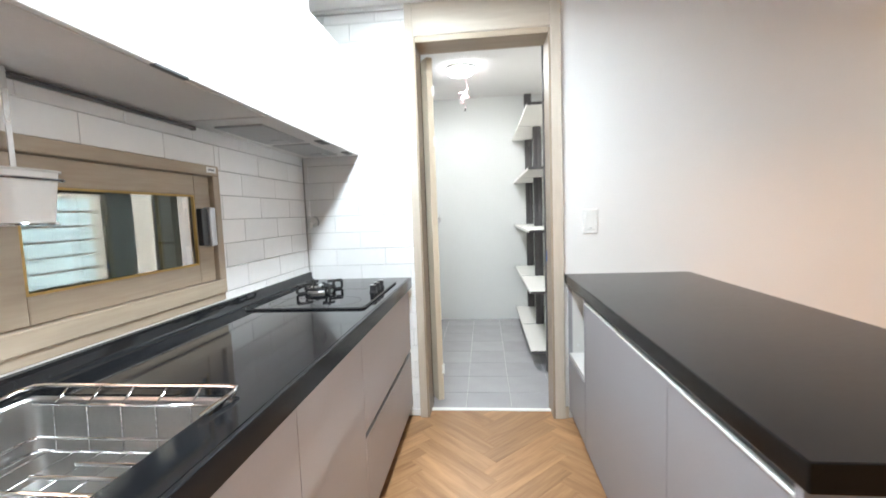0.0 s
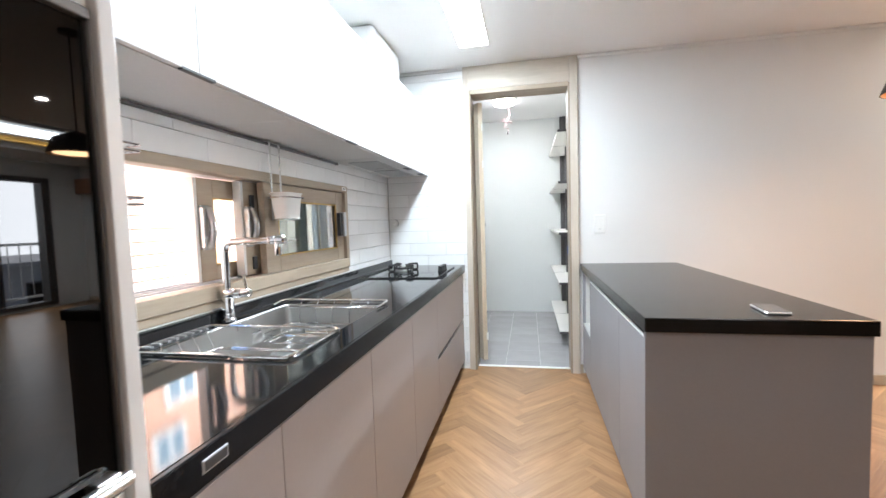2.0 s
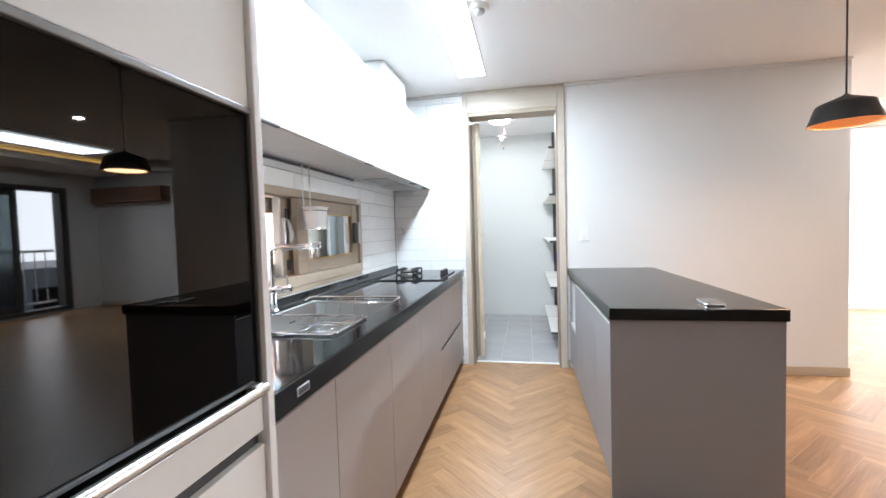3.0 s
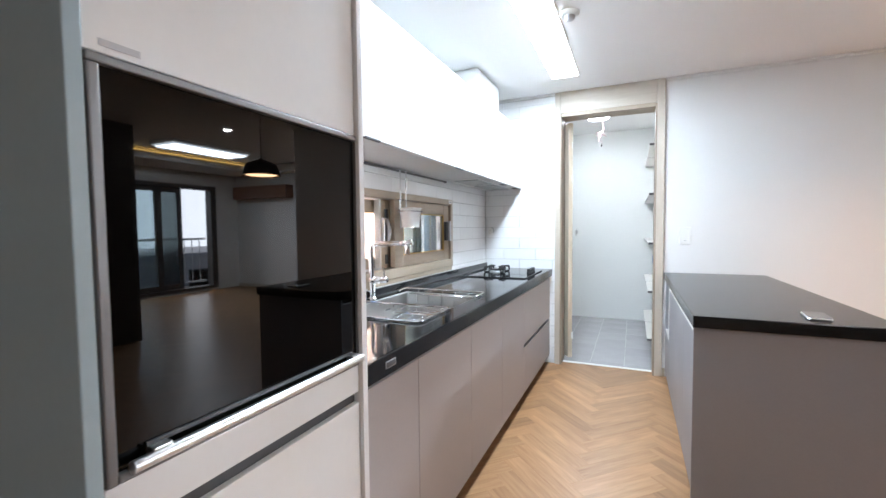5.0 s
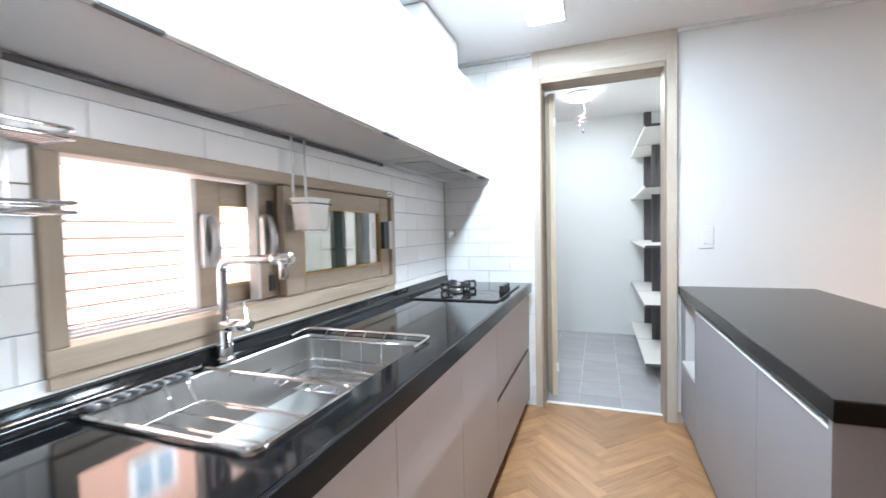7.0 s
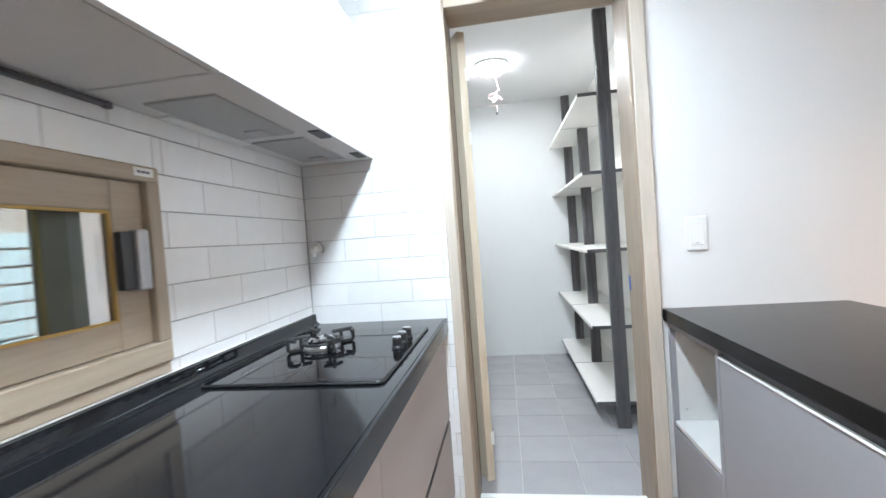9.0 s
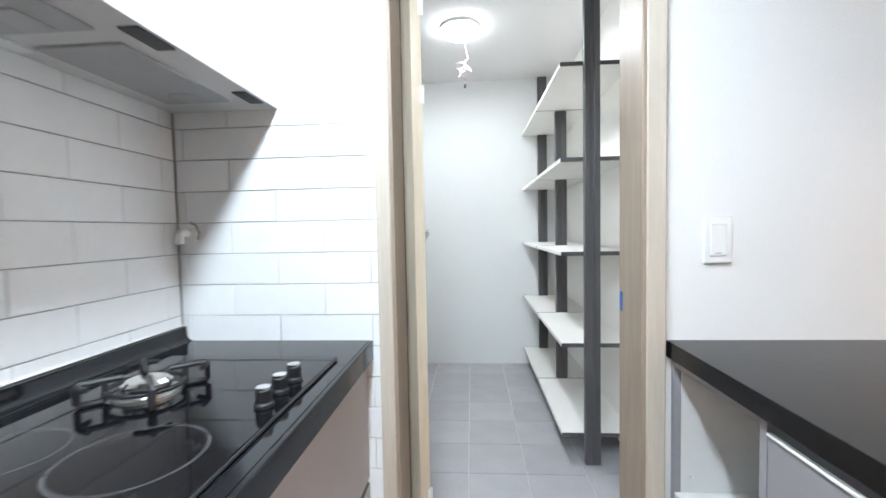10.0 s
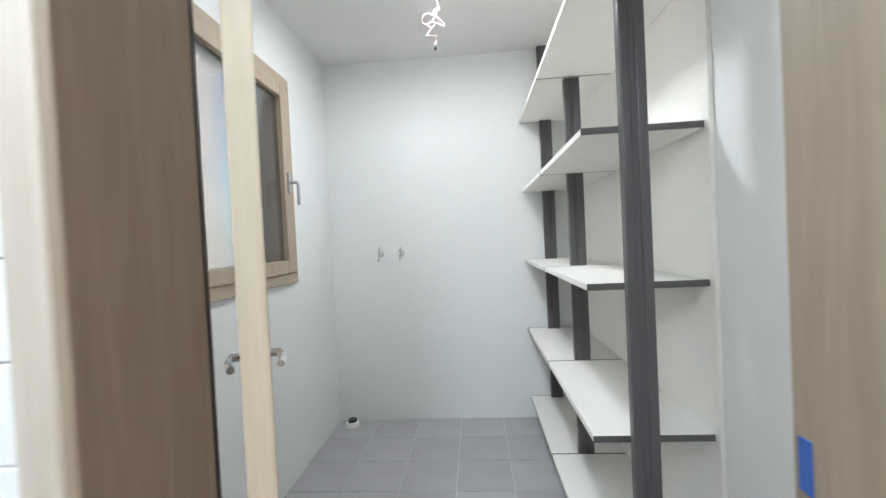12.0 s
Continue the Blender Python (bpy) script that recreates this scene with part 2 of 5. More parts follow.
# ---- mesh helpers ----
def box(bm, a, b, r=0.0, seg=2):
    """A box between two corners, with rounded edges of radius r."""
    lo, hi = [min(p, q) for p, q in zip(a, b)], [max(p, q) for p, q in zip(a, b)]
    size, mid = [q - p for p, q in zip(lo, hi)], [(p + q) / 2 for p, q in zip(lo, hi)]
    made = bmesh.ops.create_cube(bm, size=1, matrix=Matrix.Translation(mid) @ Matrix.Diagonal((*size, 1)))["verts"]
    if r:
        edges = list({e for v in made for e in v.link_edges})
        bmesh.ops.bevel(bm, geom=edges, offset=min(r, min(size) * 0.49), segments=seg, affect="EDGES", profile=0.5)
    return bm



def lathe(bm, profile, centre, axis=(0, 0, 1), n=32):
    """Turns a profile of (radius, height) round an axis through centre."""
    turn = Vector((0, 0, 1)).rotation_difference(Vector(axis)).to_matrix()
    rings = []
    for r, h in profile:
        rings.append([bm.verts.new(turn @ Vector((max(r, 1e-5) * math.cos(2 * math.pi * i / n), max(r, 1e-5) * math.sin(2 * math.pi * i / n), h)) + Vector(centre)) for i in range(n)])
    for p, q in zip(rings, rings[1:]):
        for i in range(n):
            bm.faces.new((p[i], p[(i + 1) % n], q[(i + 1) % n], q[i])).smooth = True
    for ring in (rings[0], rings[-1]):
        bm.faces.new(ring)
    return bm


def tube(bm, points, r, n=8, closed=False):
    """A round bar along a line of points."""
    pts = [Vector(p) for p in points]
    rings, side = [], None
    for i, p in enumerate(pts):
        if closed:
            d = (pts[(i + 1) % len(pts)] - pts[i - 1]).normalized()
        else:
            d = (pts[min(i + 1, len(pts) - 1)] - pts[max(i - 1, 0)]).normalized()
        side = d.orthogonal().normalized() if side is None else (side - d * side.dot(d)).normalized()
        up = d.cross(side)
        rings.append([bm.verts.new(p + (side * math.cos(2 * math.pi * j / n) + up * math.sin(2 * math.pi * j / n)) * r) for j in range(n)])
    pairs = list(zip(rings, rings[1:])) + ([(rings[-1], rings[0])] if closed else [])
    for p, q in pairs:
        for j in range(n):
            bm.faces.new((p[j], p[(j + 1) % n], q[(j + 1) % n], q[j])).smooth = True
    if not closed:
        bm.faces.new(rings[0])
        bm.faces.new(rings[-1])
    return bm


def arc(centre, r, a0, a1, z, n=8):
    return [(centre[0] + r * math.cos(a0 + (a1 - a0) * i / n), centre[1] + r * math.sin(a0 + (a1 - a0) * i / n), z) for i in range(n + 1)]


def rounded(x0, x1, y0, y1, r, z, n=6):
    """The outline of a rounded rectangle at the height z."""
    out = []
    for cx, cy, a in ((x1 - r, y1 - r, 0), (x0 + r, y1 - r, 0.5), (x0 + r, y0 + r, 1), (x1 - r, y0 + r, 1.5)):
        out += arc((cx, cy), r, a * math.pi, (a + 0.5) * math.pi, z, n)
    return out


def loft(bm, loops, cap0=True, cap1=True):
    rings = [[bm.verts.new(p) for p in loop] for loop in loops]
    for p, q in zip(rings, rings[1:]):
        for i in range(len(p)):
            bm.faces.new((p[i], p[(i + 1) % len(p)], q[(i + 1) % len(p)], q[i])).smooth = True
    if cap0:
        bm.faces.new(rings[0])
    if cap1:
        bm.faces.new(rings[-1])
    return bm


def fresh():
    return bmesh.new()


def thing(name, label, category, base, group=""):
    """An empty at the base of a thing, to carry its parts."""
    ob = new(name)
    ob.location = base
    ob.empty_display_size = 0.05
    return tagged(ob, label, category, group)


def mesh_of(name, bm, material, smooth=True):
    bmesh.ops.recalc_face_normals(bm, faces=bm.faces)
    me = bpy.data.meshes.new(name)
    bm.to_mesh(me)
    bm.free()
    me.materials.append(material)
    if smooth:
        flags = [p.use_smooth for p in me.polygons]
        me.set_sharp_from_angle(angle=radians(35))
        me.polygons.foreach_set("use_smooth", flags)
    return me


def part(name, bm, material, parent=None, label="", smooth=True):
    """Links a bmesh, given in the world's metres, as one mesh under a thing or a part."""
    root = parent
    while root is not None and root.parent is not None:
        root = root.parent
    if root is not None:
        bmesh.ops.translate(bm, vec=-root.location, verts=bm.verts)
    ob = new(name, mesh_of(name, bm, material, smooth))
    ob.parent = parent
    return tagged(ob, label)


def structure(name, bm, material, label, category, smooth=True):
    return tagged(part(name, bm, material, None, "", smooth), label, category, "", "structure")


def piece(name, me, parent, x, y, z, rot=(0, 0, 0)):
    ob = new(name, me)
    ob.parent = parent
    ob.location, ob.rotation_euler = (x, y, z), rot
    return ob


def block(name, a, b, material, parent, r=0.0015, label="", seg=2):
    return part(name, box(fresh(), a, b, r, seg), material, parent, label)


# ---- plan (metres) ----
WX = -0.968            # face of the tiled wall beside the worktop
WY = 2.45              # face of the wall with the utility room's door
CEIL = 2.415
TOP = 0.86             # worktops
UX0, UX1, UY1, UZ = -1.0, 0.885, 5.277, -0.124   # utility room
UCEIL = 2.62
END_X = 2.62           # free end of the plastered wall
EAST, SOUTH = 7.0, -3.6


# ---- the large structure ----
def wall_with_hole(axis, face, back, u0, u1, z0, z1, hole):
    """Wall between face and back along an axis, with an opening (u0, u1, z0, z1) through it."""
    bm = fresh()
    h0, h1, b0, b1 = hole
    for a0, a1, c0, c1 in ((u0, h0, z0, z1), (h1, u1, z0, z1), (h0, h1, z0, b0), (h0, h1, b1, z1)):
        if a1 - a0 > 1e-4 and c1 - c0 > 1e-4:
            if axis == "x":
                box(bm, (face, a0, c0), (back, a1, c1))
            else:
                box(bm, (a0, face, c0), (a1, back, c1))
    return bm


structure("wall_west", wall_with_hole("x", WX - 0.008, WX - 0.23, SOUTH - 0.2, WY + 0.1, -0.15, CEIL, (0.06, 1.58, 0.97, 1.425)), M_GROUT, "kitchen outer wall behind white tiles with window opening", "wall", False)
structure("wall_north", wall_with_hole("y", WY, 2.61, -0.312, END_X, -0.15, 2.7, (-0.29, 0.515, -0.15, 2.26)), M_PLASTER, "white papered wall with doorway to the utility room", "wall", False)
structure("wall_tiled", box(fresh(), (-1.2, WY + 0.008, -0.15), (-0.312, 2.61, 2.7)), M_LIGHTGROUT, "end wall carrying white subway tiles beside the door", "wall", False)
structure("wall_hall_north", box(fresh(), (0.905, UY1, -0.15), (EAST + 0.2, UY1 + 0.2, 2.7)), M_PLASTER, "white papered far wall of the living room", "wall", False)
structure("wall_hall_west", box(fresh(), (1.1, 2.61, -0.15), (1.2, UY1, 2.7)), M_PLASTER, "white papered partition of the hall", "wall", False)
structure("wall_east", wall_with_hole("x", EAST, EAST + 0.2, SOUTH, UY1, -0.15, 2.7, (3.05, 4.75, 0.04, 2.15)), M_PLASTER, "living room wall with balcony door opening", "wall", False)
# The partition has one even dark colour.
structure("wall_partition", box(fresh(), (4.03, SOUTH, -0.014), (4.18, 1.49, CEIL)), M_DARKFRAME, "dark partition between hall and living room", "wall", False)
structure("wall_south", box(fresh(), (-1.2, SOUTH - 0.2, -0.15), (EAST + 0.2, SOUTH, 2.7)), M_PLASTER, "plain white papered wall behind", "wall", False)
structure("wall_utility_west", wall_with_hole("x", UX0, UX0 - 0.2, 2.61, UY1 + 0.2, UZ - 0.1, 2.75, (3.34, 4.55, 1.07, 2.215)), M_PAINT, "pale painted utility room wall with a small window", "wall", False)
structure("wall_utility_north", box(fresh(), (UX0, UY1, UZ - 0.1), (0.905, UY1 + 0.2, 2.75)), M_PAINT, "pale painted back wall of the utility room", "wall", False)
structure("wall_utility_east", box(fresh(), (UX1, 2.61, UZ - 0.1), (1.1, UY1, 2.75)), M_PAINT, "pale painted utility room wall behind shelves", "wall", False)
structure("wall_utility_south", wall_with_hole("y", 2.61, 2.622, UX0, UX1, UZ - 0.1, 2.75, (-0.29, 0.515, -0.3, 2.26)), M_PAINT, "pale painted utility side of the door wall", "wall", False)
structure("floor_base", box(fresh(), (-1.2, SOUTH - 0.2, -0.16), (EAST + 0.2, 2.545, -0.014)), M_DARK, "screed under the wooden floor", "floor", False)
structure("floor_base_hall", box(fresh(), (1.1, 2.545, -0.16), (EAST + 0.2, UY1 + 0.2, -0.014)), M_DARK, "screed under the hall floor", "floor", False)
structure("floor_utility", box(fresh(), (UX0, 2.55, UZ - 0.16), (UX1 + 0.02, UY1, UZ - 0.003)), M_LIGHTGROUT, "utility room floor bed with pale grout", "floor", False)
ceil_bm = fresh()
T0, T1, V0, V1 = 4.3, 6.05, 1.6, 5.0      # raised tray of the living room's ceiling
for a, b in (((-1.2, SOUTH - 0.2, CEIL), (T0, WY + 0.02, CEIL + 0.1)), ((1.1, WY + 0.02, CEIL), (T0, UY1 + 0.1, CEIL + 0.1)), ((T1, SOUTH - 0.2, CEIL), (EAST + 0.2, UY1 + 0.1, CEIL + 0.1)),
             ((T0, SOUTH - 0.2, CEIL), (T1, V0, CEIL + 0.1)), ((T0, V1, CEIL), (T1, UY1 + 0.1, CEIL + 0.1)), ((T0 - 0.1, V0 - 0.1, CEIL + 0.16), (T1 + 0.1, V1 + 0.1, CEIL + 0.22)),
             ((T0 - 0.1, V0 - 0.1, CEIL + 0.1), (T0 - 0.08, V1 + 0.1, CEIL + 0.16)), ((T1 + 0.08, V0 - 0.1, CEIL + 0.1), (T1 + 0.1, V1 + 0.1, CEIL + 0.16)),
             ((T0 - 0.1, V0 - 0.1, CEIL + 0.1), (T1 + 0.1, V0 - 0.08, CEIL + 0.16)), ((T0 - 0.1, V1 + 0.08, CEIL + 0.1), (T1 + 0.1, V1 + 0.1, CEIL + 0.16))):
    box(ceil_bm, a, b)
structure("ceiling", ceil_bm, M_CEIL, "white papered ceiling with a raised tray", "ceiling", False)
structure("ceiling_utility", box(fresh(), (UX0, 2.61, UCEIL), (UX1 + 0.02, UY1, UCEIL + 0.1)), M_CEIL, "plain white utility room ceiling", "ceiling", False)
# Unseen slab, its eastern overhang blocks sun from the balcony door.
structure("sun_block_slab", box(fresh(), (-1.4, SOUTH - 0.4, 2.78), (EAST + 1.8, UY1 + 0.4, 2.98)), M_GROUND, "unseen slab added overhead to keep the sun off the balcony door", "roof", False)
for y0, y1, x0, x1 in ((WY - 0.022, WY, 0.55, END_X), (WY - 0.022, WY, WX, -0.315)):
    structure("ceiling_trim", box(fresh(), (x0, y0, CEIL - 0.022), (x1, y1, CEIL), 0.006), M_PLASTIC, "slim white ceiling moulding", "trim")
structure("baseboard", box(fresh(), (1.235, WY - 0.012, 0.0), (END_X + 0.012, WY, 0.07), 0.004), M_BASEBOARD, "beige wood-look baseboard along the white wall", "baseboard")
structure("baseboard_end", box(fresh(), (END_X, WY + 0.001, 0.0), (END_X + 0.012, 2.61, 0.07), 0.004), M_BASEBOARD, "beige baseboard at the wall end", "baseboard")
structure("baseboard_hall", box(fresh(), (1.2, UY1 - 0.012, 0.0), (EAST, UY1, 0.07), 0.004), M_BASEBOARD, "beige baseboard of the far wall", "baseboard")
structure("wall_end_cap", box(fresh(), (END_X, WY + 0.002, 0.07), (END_X + 0.003, 2.61, CEIL)), M_PLASTER, "papered end of the free wall", "wall", False)

# door to the utility room: lining, casing, leaf
door = thing("door_1", "beige wood-look door frame with a pale leaf standing open", "door", (0.11, WY, 0))
tagged(door, kind="structure")
DL, DR, DT = -0.258, 0.48, 2.2
block("jamb", (DL - 0.04, WY - 0.018, UZ), (DL, 2.625, DT + 0.03), M_JAMB_SHADED, door, 0.003)
block("jamb", (DR, WY - 0.018, UZ), (DR + 0.04, 2.625, DT + 0.03), M_JAMB_SHADED, door, 0.003)
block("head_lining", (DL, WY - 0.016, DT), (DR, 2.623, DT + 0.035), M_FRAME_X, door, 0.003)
block("casing", (-0.314, WY - 0.022, 0), (DL - 0.012, WY - 0.001, CEIL - 0.001), M_CASE_LIT_Z, door, 0.004)
block("casing", (DR + 0.012, WY - 0.022, 0), (0.549, WY - 0.001, CEIL - 0.001), M_CASE_LIT_Z, door, 0.004)
block("head_panel", (DL - 0.011, WY - 0.021, DT + 0.034), (DR + 0.011, WY - 0.001, CEIL - 0.001), M_CASE_LIT_X, door, 0.003)
block("threshold", (DL, 2.525, -0.02), (DR, 2.56, 0.005), M_PLASTIC, door, 0.003, "white door threshold")
block("step_face", (DL, 2.548, UZ), (DR, 2.558, -0.02), M_PAINT, door, 0.002)
block("strike_plate", (DR - 0.003, 2.594, 0.92), (DR, 2.613, 0.985), M_BLUE, door, 0.001, "strike plate under blue protective tape")
# Thin dark strip stands in for the shadow gap between jamb and leaf.
block("rebate_seal", (DL - 0.012, 2.6255, 0.0), (DL + 0.0015, 2.631, DT), M_DARK, door, 0.001, "dark strip standing in for the shade of the rebate gap")
leaf = fresh()
box(leaf, (0, -0.02, 0.012), (0.70, 0.02, DT - 0.008), 0.003)
swing = pose(-0.207, 2.648, 0, 0, 0, 90 + 29)
bmesh.ops.transform(leaf, matrix=swing, verts=leaf.verts)
leaf = part("leaf", leaf, M_DOOR, door, "pale wood-look door leaf standing open")
for z in (0.22, 1.685, 1.99):
    h = fresh()
    box(h, (-0.002, -0.022, z - 0.03), (0.0, -0.010, z + 0.03), 0.0008)
    tube(h, [(-0.003, -0.023, z - 0.033), (-0.003, -0.023, z + 0.033)], 0.004, 10)
    bmesh.ops.transform(h, matrix=swing, verts=h.verts)
    part("hinge", h, M_PLASTIC, leaf, "white hinge")
for s in (-1, 1):
    h = fresh()
    lathe(h, [(0.026, 0), (0.026, 0.006), (0.011, 0.01), (0.011, 0.045)], (0.64, s * 0.02, 0.945), (0, s, 0), 20)
    tube(h, [(0.64, s * 0.062, 0.945), (0.60, s * 0.066, 0.947), (0.55, s * 0.064, 0.949), (0.515, s * 0.058, 0.943)], 0.010, 10)
    bmesh.ops.transform(h, matrix=swing, verts=h.verts)
    part("door_handle", h, M_CHROME, leaf, "satin chrome lever handle")

# kitchen window: frame, sashes, handles
win = thing("window_1", "wide beige wood-look sliding window, one half slid open", "window", (WX, 0.83, 0.945))
tagged(win, kind="structure")
F0, F1, G0, G1 = 0.034, 1.608, 0.945, 1.452
fx0, fx1 = WX - 0.048, WX + 0.014
block("window_frame", (fx0, F0, G1 - 0.04), (fx1, F1, G1), M_FRAME_Y, win, 0.004)
block("window_frame", (fx0, F0, G0), (fx1, F1, G0 + 0.055), M_FRAME_Y, win, 0.004)
block("apron", (WX - 0.006, F0 + 0.004, TOP + 0.054), (WX + 0.007, F1 - 0.004, G0 - 0.001), M_FRAME_Y, win, 0.003, "beige apron strip under the frame")
block("window_frame", (fx0, F0, G0 + 0.055), (fx1, F0 + 0.045, G1 - 0.04), M_FRAME_Z, win, 0.004)
block("window_frame", (fx0, F1 - 0.04, G0 + 0.055), (fx1, F1, G1 - 0.04), M_FRAME_Z, win, 0.004)
# white outer frame with its tracks behind the beige one
ox0, ox1 = WX - 0.215, WX - 0.049
outer = block("outer_frame", (ox0, F0 + 0.002, G0 + 0.002), (ox1, F1 - 0.002, G0 + 0.05), M_PLASTIC, win, 0.004, "white plastic outer frame")
block("outer_frame", (ox0, F0 + 0.002, G1 - 0.036), (ox1, F1 - 0.002, G1 - 0.002), M_PLASTIC, win, 0.004, "white plastic outer frame")
block("outer_frame", (ox0, F0 + 0.002, G0 + 0.051), (ox1, F0 + 0.042, G1 - 0.037), M_PLASTIC, win, 0.004, "white plastic outer frame")
block("outer_frame", (ox0, F1 - 0.036, G0 + 0.051), (ox1, F1 - 0.002, G1 - 0.037), M_PLASTIC, win, 0.004, "white plastic outer frame")
for xx in (WX - 0.098, WX - 0.148, WX - 0.2):
    block("track", (xx, F0 + 0.043, G0 + 0.0502), (xx + 0.006, F1 - 0.037, G0 + 0.056), M_PLASTIC, outer, 0.001)


def sash(x, y0, y1, z0, z1, stile0, stile1, rail0, rail1, t, pane_mat):
    """A sash with its pane and seal, x is its room-side face."""
    bm = fresh()
    for a, b in (((x - t, y0, z0), (x, y0 + stile0, z1)), ((x - t, y1 - stile1, z0), (x, y1, z1)),
                 ((x - t, y0 + stile0, z0), (x, y1 - stile1, z0 + rail0)), ((x - t, y0 + stile0, z1 - rail1), (x, y1 - stile1, z1))):
        box(bm, a, b, 0.004)
    s = part("sash", bm, M_FRAME_Y, win)
    seal = fresh()
    a0, a1, c0, c1 = y0 + stile0, y1 - stile1, z0 + rail0, z1 - rail1
    for a, b in (((x - 0.012, a0, c0), (x - 0.002, a0 + 0.006, c1)), ((x - 0.012, a1 - 0.006, c0), (x - 0.002, a1, c1)),
                 ((x - 0.012, a0 + 0.006, c0), (x - 0.002, a1 - 0.006, c0 + 0.006)), ((x - 0.012, a0 + 0.006, c1 - 0.006), (x - 0.002, a1 - 0.006, c1))):
        box(seal, a, b)
    part("seal", seal, M_YELLOW, s, "yellowish glazing seal")
    p = part("pane", box(fresh(), (x - 0.022, a0, c0), (x - 0.016, a1, c1)), pane_mat, s)
    p.visible_shadow = False
    return s


def pull(x, y, z, h, parent, material):
    """A bowed window pull of moulded metal."""
    bm = fresh()
    pts = [(x + 0.012 + 0.022 * math.sin(math.pi * i / 10), y, z - h / 2 + h * i / 10) for i in range(11)]
    tube(bm, pts, 0.014, 12)
    box(bm, (x, y - 0.034, z - h / 2 - 0.012), (x + 0.014, y + 0.010, z + h / 2 + 0.012), 0.005)
    box(bm, (x, y - 0.040, z - h / 2 - 0.004), (x + 0.026, y - 0.030, z + h / 2 + 0.004), 0.004)
    return part("pull_handle", bm, material, parent)


sC = sash(WX - 0.004, 0.762, 1.566, G0 + 0.057, G1 - 0.042, 0.105, 0.088, 0.07, 0.075, 0.034, M_HAZED)
sB = sash(WX - 0.055, 0.69, 1.45, G0 + 0.057, G1 - 0.042, 0.10, 0.09, 0.06, 0.06, 0.034, M_TINT)
sA = sash(WX - 0.105, 0.488, 1.30, G0 + 0.057, G1 - 0.042, 0.085, 0.09, 0.06, 0.075, 0.034, M_GLASS)
for y0, xx in ((0.686, WX - 0.056), (0.484, WX - 0.106)):
    block("edge_strip", (xx - 0.036, y0 - 0.012, G0 + 0.058), (xx + 0.003, y0 + 0.004, G1 - 0.043), M_PLASTIC, win, 0.002, "white draught strip")
pull(WX - 0.105, 0.528, 1.215, 0.15, sA, M_ALU)
pull(WX - 0.055, 0.725, 1.215, 0.15, sB, M_ALU)
for z in (1.055, 1.325):
    block("bumper", (WX - 0.054, 0.728, z - 0.028), (WX - 0.044, 0.752, z + 0.028), M_DARKPLASTIC, sB, 0.002, "dark rubber bumper")
block("latch_lever", (WX - 0.002, 1.512, 1.14), (WX + 0.030, 1.546, 1.29), M_GREYPLASTIC, sC, 0.006, "silver latch lever")
block("latch_plate", (WX - 0.004, 1.478, 1.145), (WX + 0.018, 1.514, 1.285), M_DARKPLASTIC, sC, 0.003, "dark latch plate")
block("sticker", (fx1, 1.532, 1.424), (fx1 + 0.0008, 1.59, 1.446), M_PLASTIC, win, 0.0002, "small white sticker")
for i in range(3):
    block("sticker_print", (fx1 + 0.0008, 1.542 + i * 0.013, 1.432), (fx1 + 0.0012, 1.552 + i * 0.013, 1.438), M_DARKPLASTIC, win, 0.0, "dark print bar")

# utility room window
uw = thing("window_2", "small beige casement window with greenish glass", "window", (UX0, 4.16, 1.03))
tagged(uw, kind="structure")
for a, b, m in (((UX0 - 0.2, 3.30, 2.19), (UX0 + 0.02, 4.585, 2.25), M_FRAME_Y), ((UX0 - 0.2, 3.30, 1.03), (UX0 + 0.02, 4.585, 1.09), M_FRAME_Y),
                ((UX0 - 0.2, 3.30, 1.09), (UX0 + 0.02, 3.355, 2.19), M_FRAME_Z), ((UX0 - 0.2, 4.53, 1.09), (UX0 + 0.02, 4.585, 2.19), M_FRAME_Z)):
    block("window_frame", a, b, m, uw, 0.004)
bm = fresh()
for a, b in (((UX0 - 0.03, 3.357, 1.092), (UX0 + 0.03, 3.435, 2.188)), ((UX0 - 0.03, 4.45, 1.092), (UX0 + 0.03, 4.522, 2.188)), ((UX0 - 0.03, 3.435, 1.092), (UX0 + 0.03, 4.45, 1.165)), ((UX0 - 0.03, 3.435, 2.115), (UX0 + 0.03, 4.45, 2.188))):
    box(bm, a, b, 0.005)
us = part("sash", bm, M_FRAME_Z, uw)
p = part("pane", box(fresh(), (UX0 - 0.004, 3.435, 1.165), (UX0 + 0.002, 4.45, 2.115)), M_FROST, us)
p.visible_shadow = False
h = fresh()
box(h, (UX0 + 0.03, 4.475, 1.56), (UX0 + 0.045, 4.505, 1.68), 0.004)
tube(h, [(UX0 + 0.04, 4.49, 1.62), (UX0 + 0.085, 4.49, 1.62), (UX0 + 0.09, 4.49, 1.60), (UX0 + 0.09, 4.49, 1.49)], 0.009, 10)
part("window_handle", h, M_GREYPLASTIC, us, "grey turning handle")

